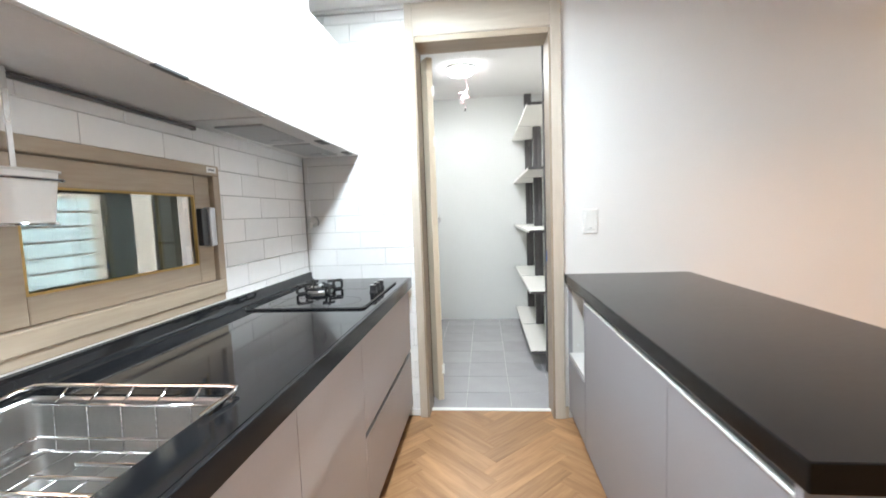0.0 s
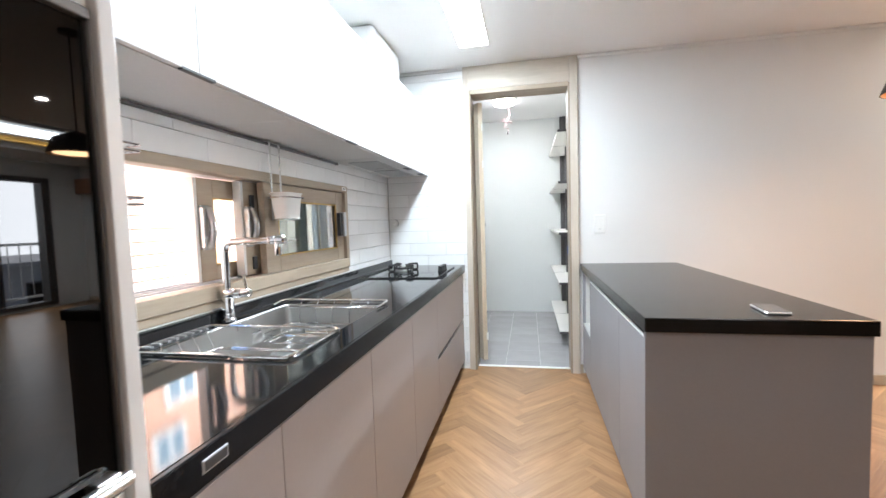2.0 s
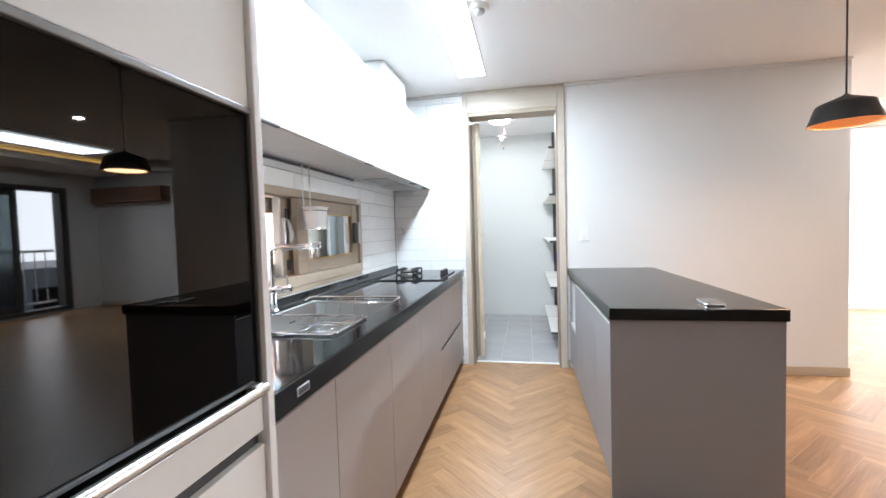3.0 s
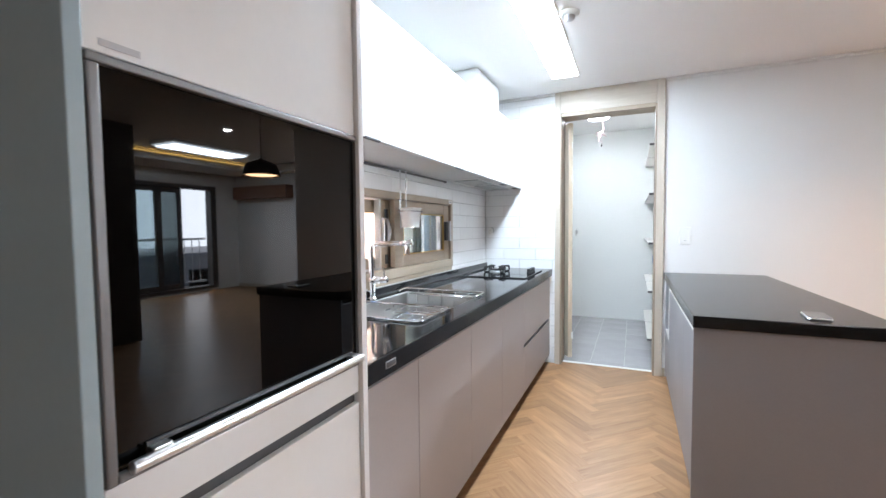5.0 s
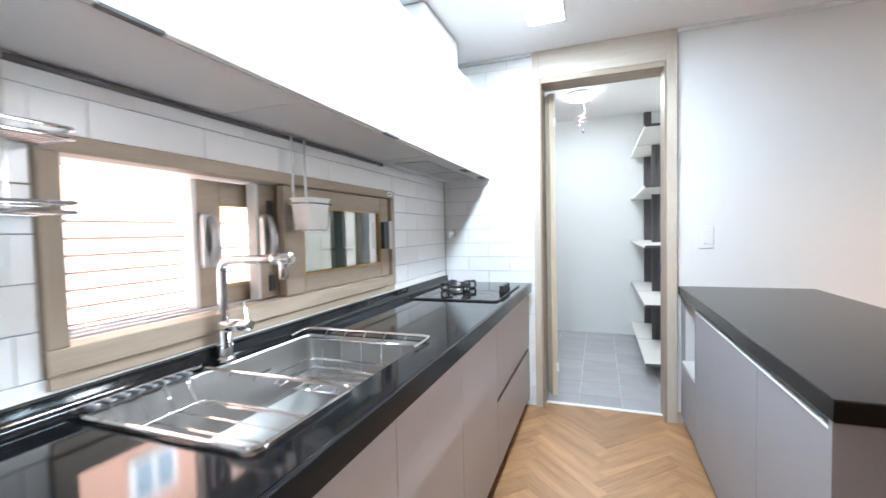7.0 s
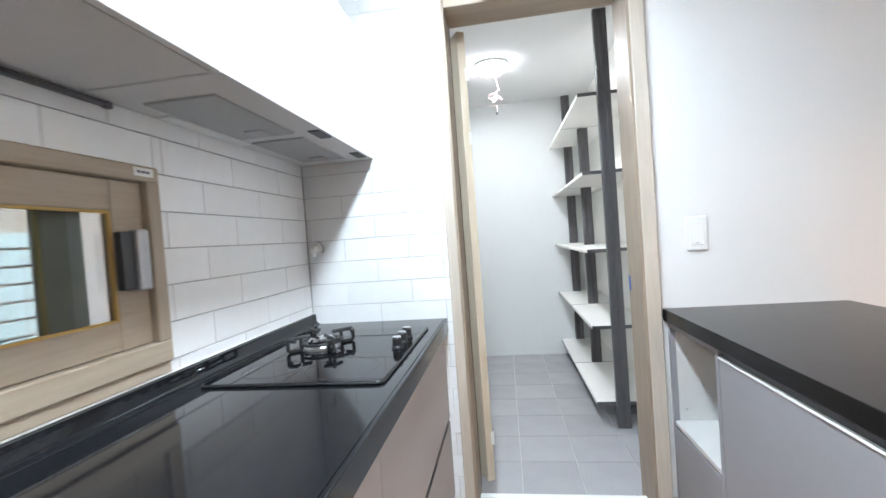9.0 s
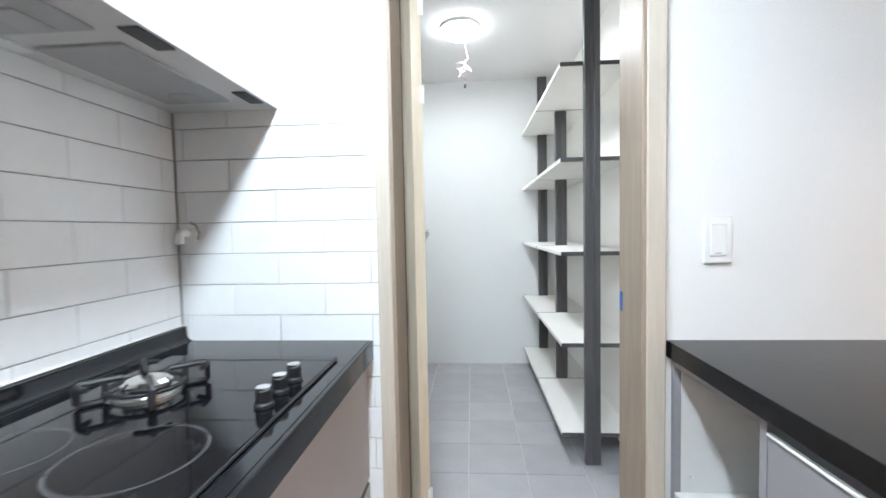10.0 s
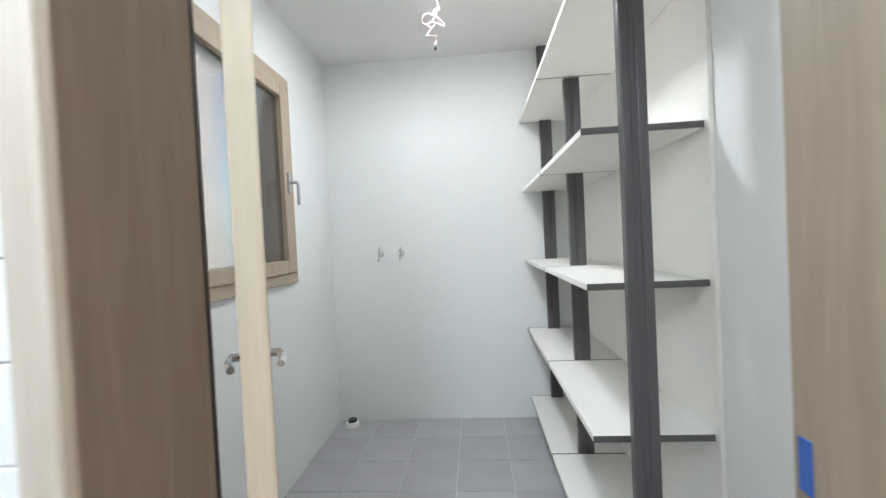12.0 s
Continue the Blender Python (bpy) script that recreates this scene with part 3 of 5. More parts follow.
# balcony door of the living room
bd = thing("window_3", "tall dark-framed sliding balcony door, partly open", "window", (EAST, 3.9, 0.04))
tagged(bd, kind="structure")
B0, B1 = 3.05, 4.75
for a, b in (((EAST - 0.02, B0, 2.07), (EAST + 0.15, B1, 2.15)), ((EAST - 0.02, B0, 0.04), (EAST + 0.15, B1, 0.1)), ((EAST - 0.02, B0, 0.1), (EAST + 0.15, B0 + 0.07, 2.07)), ((EAST - 0.02, B1 - 0.12, 0.1), (EAST + 0.15, B1, 2.07))):
    block("window_frame", a, b, M_DARKFRAME, bd, 0.004)
for y0, y1, x, pane in ((3.12, 3.66, 0.05, M_TINT), (3.56, 4.08, 0.10, M_FROST)):
    bm = fresh()
    for a, b in (((EAST + x, y0, 0.1), (EAST + x + 0.035, y0 + 0.09, 2.07)), ((EAST + x, y1 - 0.09, 0.1), (EAST + x + 0.035, y1, 2.07)), ((EAST + x, y0 + 0.09, 0.1), (EAST + x + 0.035, y1 - 0.09, 0.2)), ((EAST + x, y0 + 0.09, 1.98), (EAST + x + 0.035, y1 - 0.09, 2.07))):
        box(bm, a, b, 0.003)
    s = part("sash", bm, M_DARKFRAME, bd)
    p = part("pane", box(fresh(), (EAST + x + 0.014, y0 + 0.09, 0.2), (EAST + x + 0.02, y1 - 0.09, 1.98)), pane, s)
    p.visible_shadow = False

# outside: ground, neighbour with siding, balcony rail, far building
structure("ground", box(fresh(), (-300, -300, -3.3), (300, 300, -3.1)), M_GROUND, "grey concrete ground far below", "ground", False)
M_TINTPANE = surface("pale_blue_pane", (0.20, 0.28, 0.34), 0.05, vary=0.05, bump=0.0)
nb = thing("neighbour_house", "pale peach house with horizontal siding and small windows", "house", (-4.2, 1.5, -3.1))
block("wall", (-5.2, -6, -3.1), (-4.2, 9, 4.6), M_PEACH, nb, 0.0)
block("roof", (-5.6, -6.2, 4.6), (-4.0, 9.2, 4.78), M_GROUND, nb, 0.01)
for i in range(13):
    sd = fresh()
    z = -0.4 + i * 0.15
    for a, b in (((-4.2, -3.2, z), (-4.165, 4.2, z + 0.128)),):
        box(sd, a, b, 0.004)
    part("siding_board", sd, M_SIDING, nb, "", False)
for y, z in ((2.42, 2.66), (3.30, 2.92), (3.52, 2.2), (5.4, 3.0)):
    w = part("window", box(fresh(), (-4.2, y - 0.24, z), (-4.16, y + 0.24, z + 0.46), 0.01), M_PLASTIC, nb, "white framed window")
    for s in (-0.107, 0.107):
        part("pane", box(fresh(), (-4.16, y + s - 0.085, z + 0.045), (-4.152, y + s + 0.085, z + 0.415)), M_TINTPANE, w)
rail = thing("balcony_railing", "white metal balcony railing with thin bars", "railing", (EAST + 1.4, 3.3, -0.1))
block("top_rail", (EAST + 1.37, 1.0, 1.02), (EAST + 1.43, 5.5, 1.07), M_PLASTIC, rail, 0.006)
block("bottom_rail", (EAST + 1.38, 1.0, 0.02), (EAST + 1.42, 5.5, 0.06), M_PLASTIC, rail, 0.006)
for i in range(24):
    part("bar", tube(fresh(), [(EAST + 1.4, 1.1 + i * 0.185, 0.05), (EAST + 1.4, 1.1 + i * 0.185, 1.03)], 0.010, 8), M_PLASTIC, rail)
structure("balcony_floor", box(fresh(), (EAST + 0.2, 0.6, -0.2), (EAST + 1.6, 5.8, -0.1)), M_GROUND, "grey balcony slab", "floor", False)
fb = thing("apartment_building", "pale grey rendered low building opposite the balcony", "building", (EAST + 11, 4, -3.1))
block("wall", (EAST + 8, -8, -3.1), (EAST + 14, 18, 0.25), M_FARWALL, fb, 0.0)
block("roof", (EAST + 7.8, -8.2, 0.25), (EAST + 14.2, 18.2, 0.37), M_FARWALL, fb, 0.02)
for i in range(5):
    y, z = -4 + i * 3.4, -1.4
    w = part("window", box(fresh(), (EAST + 7.95, y, z), (EAST + 8, y + 1.4, z + 1.1), 0.01), M_DARKFRAME, fb)
    part("pane", box(fresh(), (EAST + 7.94, y + 0.06, z + 0.06), (EAST + 7.95, y + 1.34, z + 1.04)), M_BLACKGLASS, w)
# Emitting sheet stands in for the overexposed daylight outside the balcony door.
M_DAYLIGHT_GLOW = surface("glowing_daylight_sheet", (0.8, 0.8, 0.8), 0.9, bump=0.0, emit=(0.93, 0.96, 1.0, 6.5))
structure("backdrop", box(fresh(), (EAST + 60, -60, -3.1), (EAST + 61, 70, 45)), M_DAYLIGHT_GLOW, "glowing white sheet standing in for daylight beyond the balcony", "backdrop", False)


# ---- kitchen: base cabinets and worktop ----
FX = -0.36
units = (-0.452, -0.118, 0.412, 0.926, 1.465, 2.442)
for i, (y0, y1) in enumerate(zip(units, units[1:])):
    last = i == len(units) - 2
    cab = thing("base_cabinet", "taupe matt base cabinet with two drawers" if last else "taupe matt base cabinet with a plain door", "cabinet", ((FX + WX) / 2, (y0 + y1) / 2, 0), "base cabinets under the worktop")
    block("body", (WX + 0.02, y0 + 0.001, 0.08), (FX - 0.02, y1 - 0.001, 0.63 if i in (1, 2) else 0.795), M_CABINET, cab, 0.001)
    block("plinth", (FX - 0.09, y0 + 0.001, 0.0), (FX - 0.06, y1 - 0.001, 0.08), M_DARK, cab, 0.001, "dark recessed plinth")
    block("grip_channel", (FX - 0.02, y0 + 0.001, 0.755), (FX - 0.012, y1 - 0.001, 0.798), M_DARKPLASTIC, cab, 0.001, "dark recessed grip channel")
    if last:
        block("drawer_front", (FX - 0.019, y0 + 0.0015, 0.422), (FX, y1, 0.778), M_CABINET, cab, 0.0015)
        block("drawer_grip", (FX - 0.02, y0 + 0.002, 0.392), (FX - 0.012, y1, 0.427), M_DARKPLASTIC, cab, 0.001)
        block("grip_edge", (FX - 0.012, y0 + 0.002, 0.398), (FX + 0.001, y1, 0.402), M_ALU, cab, 0.001, "bright aluminium grip edge")
        block("drawer_front", (FX - 0.019, y0 + 0.0015, 0.075), (FX, y1, 0.398), M_CABINET, cab, 0.0015)
    else:
        block("cabinet_door", (FX - 0.019, y0 + 0.0015, 0.075), (FX, y1 - 0.0015, 0.778), M_CABINET, cab, 0.0015)

# worktop with a sink cut-out
SX0, SX1, SY0, SY1 = -0.925, -0.45, 0.065, 0.815
wtop = thing("worktop", "black polished stone worktop with upstand", "worktop", ((WX - 0.335) / 2, 1.0, 0.8))
bm = fresh()
CY0, CY1, CX1 = -0.453, 2.449, -0.352
for a, b in (((WX + 0.001, CY0, 0.798), (CX1, SY0, TOP)), ((WX + 0.001, SY1, 0.798), (CX1, CY1, TOP)), ((WX + 0.001, SY0, 0.798), (SX0, SY1, TOP)), ((SX1, SY0, 0.798), (CX1, SY1, TOP))):
    box(bm, a, b)
bmesh.ops.remove_doubles(bm, verts=bm.verts, dist=1e-5)
inner = [f for f in bm.faces if abs(f.normal.y) > 0.9 and (abs(f.calc_center_median().y - SY0) < 1e-4 or abs(f.calc_center_median().y - SY1) < 1e-4) and not SX0 < f.calc_center_median().x < SX1]
bmesh.ops.delete(bm, geom=inner, context="FACES_ONLY")
part("slab", bm, M_STONE, wtop)
CX1 = -0.339
M_STONE_EDGE = surface("black_stone_edge", (0.010, 0.0105, 0.012), 0.16, vary=0.3, scale=60, grain=500, bump=0.03, ior=1.33)
part("front_edge", box(fresh(), (-0.3518, CY0, 0.798), (CX1, CY1, TOP), 0.003, 3), M_STONE_EDGE, wtop, "dull black stone edge")
bm = fresh()
prof = [(WX + 0.001, TOP), (WX + 0.035, TOP), (WX + 0.022, TOP + 0.006), (WX + 0.016, TOP + 0.016), (WX + 0.014, TOP + 0.046), (WX + 0.001, TOP + 0.048)]
loft(bm, [[(x, y, z) for x, z in prof] for y in (CY0, CY1)])
part("upstand", bm, M_STONE, wtop, "black stone upstand with a coved foot")
block("silicone_joint", (WX, CY0, TOP + 0.048), (WX + 0.005, CY1, TOP + 0.053), M_PLASTIC, wtop, 0.003, "white silicone joint")
plate = block("worktop_socket", (CX1 - 0.001, -0.366, 0.820), (CX1 + 0.002, -0.308, 0.842), M_GREYPLASTIC, wtop, 0.001, "small silver plate on the worktop edge")
block("plate_inset", (CX1 + 0.002, -0.362, 0.823), (CX1 + 0.003, -0.312, 0.839), M_DARKPLASTIC, plate, 0.0005)

# sink
sink = thing("kitchen_sink", "large brushed stainless steel sink set under the worktop", "sink", ((SX0 + SX1) / 2, (SY0 + SY1) / 2, 0.62))
bm = fresh()
loops = [rounded(SX0 - 0.012, SX1 + 0.012, SY0 - 0.012, SY1 + 0.012, 0.02, TOP - 0.004), rounded(SX0 + 0.004, SX1 - 0.004, SY0 + 0.004, SY1 - 0.004, 0.02, TOP - 0.004), rounded(SX0 + 0.008, SX1 - 0.008, SY0 + 0.008, SY1 - 0.008, 0.022, TOP - 0.009),
         rounded(SX0 + 0.010, SX1 - 0.010, SY0 + 0.010, SY1 - 0.010, 0.025, 0.69), rounded(SX0 + 0.016, SX1 - 0.016, SY0 + 0.016, SY1 - 0.016, 0.028, 0.672), rounded(SX0 + 0.035, SX1 - 0.035, SY0 + 0.035, SY1 - 0.035, 0.03, 0.665), rounded(SX0 + 0.2, SX1 - 0.2, SY0 + 0.3, SY1 - 0.3, 0.03, 0.660)]
loft(bm, loops, False, True)
part("bowl", bm, M_SINK, sink)
bm = fresh()
lathe(bm, [(0.056, 0.0), (0.056, 0.006), (0.044, 0.009), (0.02, 0.004), (0.001, 0.004)], (-0.70, 0.50, 0.662), n=28)
part("drain", bm, M_CHROME, sink)
block("overflow_slot", (SX0 + 0.008, 0.555, 0.785), (SX0 + 0.0115, 0.605, 0.791), M_DARKPLASTIC, sink, 0.001, "narrow dark overflow slot")

# chrome drainer rack across one end of the sink
dr_ = thing("drainer_rack", "chrome wire drainer rack with a dark cutlery strip across the sink", "rack", (-0.69, 0.2, TOP))
RX0, RX1, RY0, RY1 = -0.948, -0.44, 0.052, 0.362
part("rim", tube(fresh(), rounded(RX0, RX1, RY0, RY1, 0.028, TOP + 0.0075), 0.0055, 10, True), M_CHROME, dr_)
part("lower_loop", tube(fresh(), rounded(RX0 + 0.075, RX1 - 0.05, RY0 + 0.05, RY1 - 0.05, 0.03, TOP - 0.055), 0.0035, 8, True), M_CHROME, dr_)
for i in range(4):
    y = RY0 + 0.065 + i * 0.06
    part("wire", tube(fresh(), [(RX0 + 0.045, y, TOP + 0.006), (RX0 + 0.075, y, TOP - 0.055), (RX1 - 0.05, y, TOP - 0.055), (RX1, y, TOP + 0.006)], 0.002, 6), M_CHROME, dr_)
for i in range(5):
    x = RX0 + 0.11 + i * 0.085
    part("hook", tube(fresh(), [(x, RY1, TOP + 0.012), (x, RY1 + 0.010, TOP + 0.008), (x, RY1 + 0.010, TOP - 0.012)], 0.003, 6), M_CHROME, dr_)
strip = block("cutlery_strip", (RX0 + 0.006, RY0 + 0.03, TOP + 0.001), (RX0 + 0.044, RY1 - 0.035, TOP + 0.006), M_DARKPLASTIC, dr_, 0.002, "dark plastic cutlery strip")
for i in range(8):
    y = RY0 + 0.036 + i * 0.031
    block("divider", (RX0 + 0.008, y, TOP + 0.006), (RX0 + 0.042, y + 0.012, TOP + 0.013), M_GREYPLASTIC, strip, 0.002)

# wire basket hanging at the other end
wb = thing("wire_basket", "chrome wire basket hanging inside the sink", "basket", (-0.69, 0.70, TOP))
part("rim", tube(fresh(), [(SX0 - 0.012, 0.735, TOP + 0.006), (SX0 - 0.018, 0.80, TOP + 0.012), (SX0 - 0.006, 0.825, TOP + 0.013), (SX0 + 0.02, 0.832, TOP + 0.013), (SX1 - 0.02, 0.832, TOP + 0.013), (SX1 + 0.008, 0.825, TOP + 0.013), (SX1 + 0.014, 0.80, TOP + 0.012), (SX1 + 0.010, 0.70, TOP + 0.008)], 0.0055, 10), M_CHROME, wb)
part("rail", tube(fresh(), [(SX0 + 0.03, 0.79, TOP - 0.012), (SX1 - 0.03, 0.79, TOP - 0.012)], 0.004, 8), M_CHROME, wb)
part("lower_loop", tube(fresh(), rounded(SX0 + 0.03, SX1 - 0.05, 0.58, 0.785, 0.02, TOP - 0.085), 0.0035, 8, True), M_CHROME, wb)
part("lower_loop", tube(fresh(), rounded(SX0 + 0.03, SX1 - 0.05, 0.58, 0.785, 0.02, TOP - 0.115), 0.0035, 8, True), M_CHROME, wb)
for i in range(5):
    x = SX0 + 0.08 + i * 0.08
    part("upright", tube(fresh(), [(x, 0.828, TOP + 0.013), (x, 0.79, TOP - 0.012), (x, 0.786, TOP - 0.116)], 0.0025, 6), M_CHROME, wb)
for i in range(3):
    y = 0.605 + i * 0.045
    block("cross_bar", (SX0 + 0.12 + 0.05 * i, y, TOP - 0.092), (SX1 - 0.06, y + 0.009, TOP - 0.084), M_CHROME, wb, 0.003)
for i in range(6):
    x = SX0 + 0.06 + i * 0.065
    part("wire", tube(fresh(), [(x, 0.58, TOP - 0.115), (x, 0.785, TOP - 0.115)], 0.0022, 6), M_CHROME, wb)

# faucet
fc = thing("kitchen_faucet", "tall chrome kitchen faucet with a swung spout", "faucet", (-0.938, 0.44, TOP))
bm = fresh()
lathe(bm, [(0.027, 0), (0.027, 0.008), (0.021, 0.014), (0.021, 0.085), (0.019, 0.09)], (-0.938 + 0.012, 0.44, TOP + 0.006), n=28)
part("base", bm, M_CHROME, fc)
fxp, fyp = -0.926, 0.44
bm = fresh()
tube(bm, [(fxp, fyp, TOP + 0.09), (fxp, fyp, TOP + 0.262), (fxp + 0.003, fyp + 0.0003, TOP + 0.28), (fxp + 0.014, fyp + 0.001, TOP + 0.294), (fxp + 0.035, fyp + 0.003, TOP + 0.30), (fxp + 0.205, fyp + 0.02, TOP + 0.302)], 0.0135, 16)
part("spout", bm, M_CHROME, fc)
bm = fresh()
lathe(bm, [(0.0145, 0.0), (0.0165, 0.003), (0.0165, 0.022), (0.014, 0.026)], (fxp + 0.172, fyp + 0.017, TOP + 0.302), (1, 0.1, 0.01), 20)
lathe(bm, [(0.0145, 0.0), (0.0175, 0.003), (0.0175, 0.026), (0.012, 0.031), (0.001, 0.031)], (fxp + 0.204, fyp + 0.02, TOP + 0.302), (1, 0.1, 0.01), 20)
lathe(bm, [(0.001, -0.052), (0.0105, -0.052), (0.0125, -0.048), (0.0125, 0.0)], (fxp + 0.206, fyp + 0.02, TOP + 0.298), n=20)
part("spray_head", bm, M_CHROME, fc)
bm = fresh()
lathe(bm, [(0.001, -0.024), (0.016, -0.024), (0.0185, -0.02), (0.0185, 0.05), (0.016, 0.054), (0.001, 0.054)], (fxp, fyp, TOP + 0.107), (1, 0.12, 0.05), 24)
part("mixer_body", bm, M_CHROME, fc)
bm = fresh()
lathe(bm, [(0.0165, 0.0), (0.0165, 0.03), (0.013, 0.034), (0.001, 0.034)], (fxp + 0.056, fyp + 0.007, TOP + 0.1098), (1, 0.12, 0.05), 24)
tube(bm, [(fxp + 0.074, fyp + 0.009, TOP + 0.124), (fxp + 0.072, fyp + 0.009, TOP + 0.15), (fxp + 0.066, fyp + 0.008, TOP + 0.178)], 0.005, 10)
part("lever", bm, M_CHROME, fc)

# hob
HX0, HX1, HY0, HY1 = -0.90, -0.39, 1.618, 2.258
hob = thing("cooking_hob", "black glass hob with one gas burner and chrome knobs", "hob", ((HX0 + HX1) / 2, (HY0 + HY1) / 2, TOP))
bm = fresh()
loft(bm, [rounded(HX0, HX1, HY0, HY1, 0.02, TOP + 0.0005), rounded(HX0, HX1, HY0, HY1, 0.02, TOP + 0.006), rounded(HX0 + 0.003, HX1 - 0.003, HY0 + 0.003, HY1 - 0.003, 0.018, TOP + 0.009)])
part("glass_plate", bm, M_HOB, hob)
part("edge_trim", tube(fresh(), rounded(HX0, HX1, HY0, HY1, 0.02, TOP + 0.005), 0.003, 6, True), M_BLACK, hob)
BX, BY = -0.715, 1.985
bm = fresh()
lathe(bm, [(0.062, 0), (0.062, 0.006), (0.05, 0.012), (0.03, 0.014), (0.03, 0.02), (0.001, 0.02)], (BX, BY, TOP + 0.009))
burner = part("burner", bm, M_ALU, hob, "silver gas burner")
bm = fresh()
lathe(bm, [(0.046, 0), (0.046, 0.010), (0.038, 0.017), (0.001, 0.018)], (BX, BY, TOP + 0.026))
part("burner_cap", bm, M_CHROME, burner)
bm = fresh()
ring = [(BX + 0.07 * math.cos(i * math.pi / 16), BY + 0.07 * math.sin(i * math.pi / 16), TOP + 0.03) for i in range(32)]
tube(bm, ring, 0.005, 8, True)
for a in range(4):
    c, s = math.cos(a * math.pi / 2 + 0.75), math.sin(a * math.pi / 2 + 0.75)
    for pts in ([(0.04, 0.055), (0.111, 0.055), (0.114, 0.05), (0.114, 0.018), (0.109, 0.0135), (0.07, 0.0135)], [(0.07, 0.014), (0.07, 0.055)]):
        tube(bm, [(BX + r * c, BY + r * s, TOP + z) for r, z in pts], 0.0065, 8)
    for d in (-0.03, 0.03):
        tube(bm, [(BX + 0.113 * c, BY + 0.113 * s, TOP + 0.05), (BX + 0.098 * c - d * s, BY + 0.098 * s + d * c, TOP + 0.05)], 0.006, 8)
part("pan_support", bm, M_BLACK, hob, "black cast iron pan support")
M_RING = surface("printed_ring", (0.05, 0.05, 0.053), 0.25, vary=0.05, bump=0.0)
for cx, cy, r in ((-0.545, 1.745, 0.105), (-0.76, 1.745, 0.085)):
    bm = fresh()
    z = TOP + 0.0092
    loft(bm, [arc((cx, cy), r, 0, 2 * math.pi * 47 / 48, z, 47), arc((cx, cy), r - 0.006, 0, 2 * math.pi * 47 / 48, z, 47)], False, False)
    part("zone_ring", bm, M_RING, hob, "printed pale cooking zone ring")
for y in (1.93, 2.0, 2.07):
    k = part("knob", lathe(fresh(), [(0.019, 0), (0.019, 0.006), (0.016, 0.01), (0.016, 0.032), (0.013, 0.036), (0.001, 0.036)], (-0.432, y, TOP + 0.009), n=20), M_BLACK, hob)
    part("knob_cap", lathe(fresh(), [(0.014, 0), (0.014, 0.004), (0.001, 0.005)], (-0.432, y, TOP + 0.044), n=20), M_CHROME, k)

# ---- wall cabinets, hood, hanging things ----
KX = -0.622
wu = (-0.452, 0.488, 1.42)
for y0, y1 in zip(wu, wu[1:]):
    cab = thing("wall_cabinet", "white wall cabinet with flush doors above the worktop", "cabinet", ((KX + WX) / 2, (y0 + y1) / 2, 1.6), "white wall cabinets")
    block("body", (WX + 0.001, y0 + 0.001, 1.605), (KX - 0.02, y1 - 0.001, 2.122), M_WHITE, cab, 0.001)
    block("bottom_panel", (WX + 0.001, y0 + 0.001, 1.592), (KX - 0.022, y1 - 0.001, 1.604), M_UNDER, cab, 0.001, "grey underside panel")
    mid = (y0 + y1) / 2
    for a, b in ((y0, mid), (mid, y1)):
        block("cabinet_door", (KX - 0.018, a + 0.0015, 1.592), (KX, b - 0.0015, 2.125), M_WHITE, cab, 0.002)
    block("finger_pull", (KX - 0.014, mid - 0.055, 1.588), (KX + 0.001, mid + 0.055, 1.5955), M_DARKPLASTIC, cab, 0.001, "dark recessed finger pull")
hood = thing("range_hood", "slim range hood built into a white wall cabinet", "hood", ((KX + WX) / 2, 1.93, 1.6))
block("body", (WX + 0.001, 1.421, 1.606), (KX - 0.02, 2.448, 2.122), M_WHITE, hood, 0.001)
for a, b in ((1.421, 1.93), (1.93, 2.448)):
    block("front_door", (KX - 0.018, a + 0.0015, 1.60), (KX, b - 0.0015, 2.125), M_WHITE, hood, 0.002)
hp = block("hood_plate", (WX + 0.001, 1.422, 1.59), (KX + 0.002, 2.447, 1.606), M_UNDER, hood, 0.002, "grey metal hood underside")
for y0, y1 in ((1.52, 1.90), (1.96, 2.34)):
    f = block("filter", (-0.90, y0, 1.584), (-0.71, y1, 1.591), surface("filter_grey", (0.42, 0.425, 0.43), 0.4, metal=0.3), hp, 0.002)
    block("filter_latch", (-0.83, y1 - 0.09, 1.580), (-0.77, y1 - 0.015, 1.5845), M_GREYPLASTIC, f, 0.001)
block("hood_lamp", (-0.955, 1.62, 1.586), (-0.915, 1.98, 1.5905), M_PLASTIC, hp, 0.001, "unlit white hood lamp strip")
for y0, y1 in ((1.90, 2.0), (2.27, 2.37)):
    block("control_slot", (KX - 0.045, y0, 1.586), (KX - 0.005, y1, 1.5905), M_DARKPLASTIC, hp, 0.001, "dark control slot")
block("badge", (KX, 2.36, 1.615), (KX + 0.001, 2.40, 1.625), M_ALU, hood, 0.0003)
db = thing("duct_box", "white boxed duct above the wall cabinets", "duct", (-0.83, 1.83, 2.127))
part("casing", box(fresh(), (WX + 0.001, 1.55, 2.127), (-0.716, 2.09, CEIL - 0.001), 0.035, 4), M_WHITE, db)

rail_t = thing("hanging_rail", "long dark metal hanging rail under the wall cabinets", "rail", (-0.95, 0.5, 1.57))
part("rail", box(fresh(), (WX, -0.432, 1.575), (WX + 0.016, 1.474, 1.587), 0.003), M_POST, rail_t)
for y in (-0.44, 1.482):
    part("end_cap", box(fresh(), (WX, y - 0.008, 1.573), (WX + 0.017, y + 0.008, 1.588), 0.002), M_POST, rail_t)

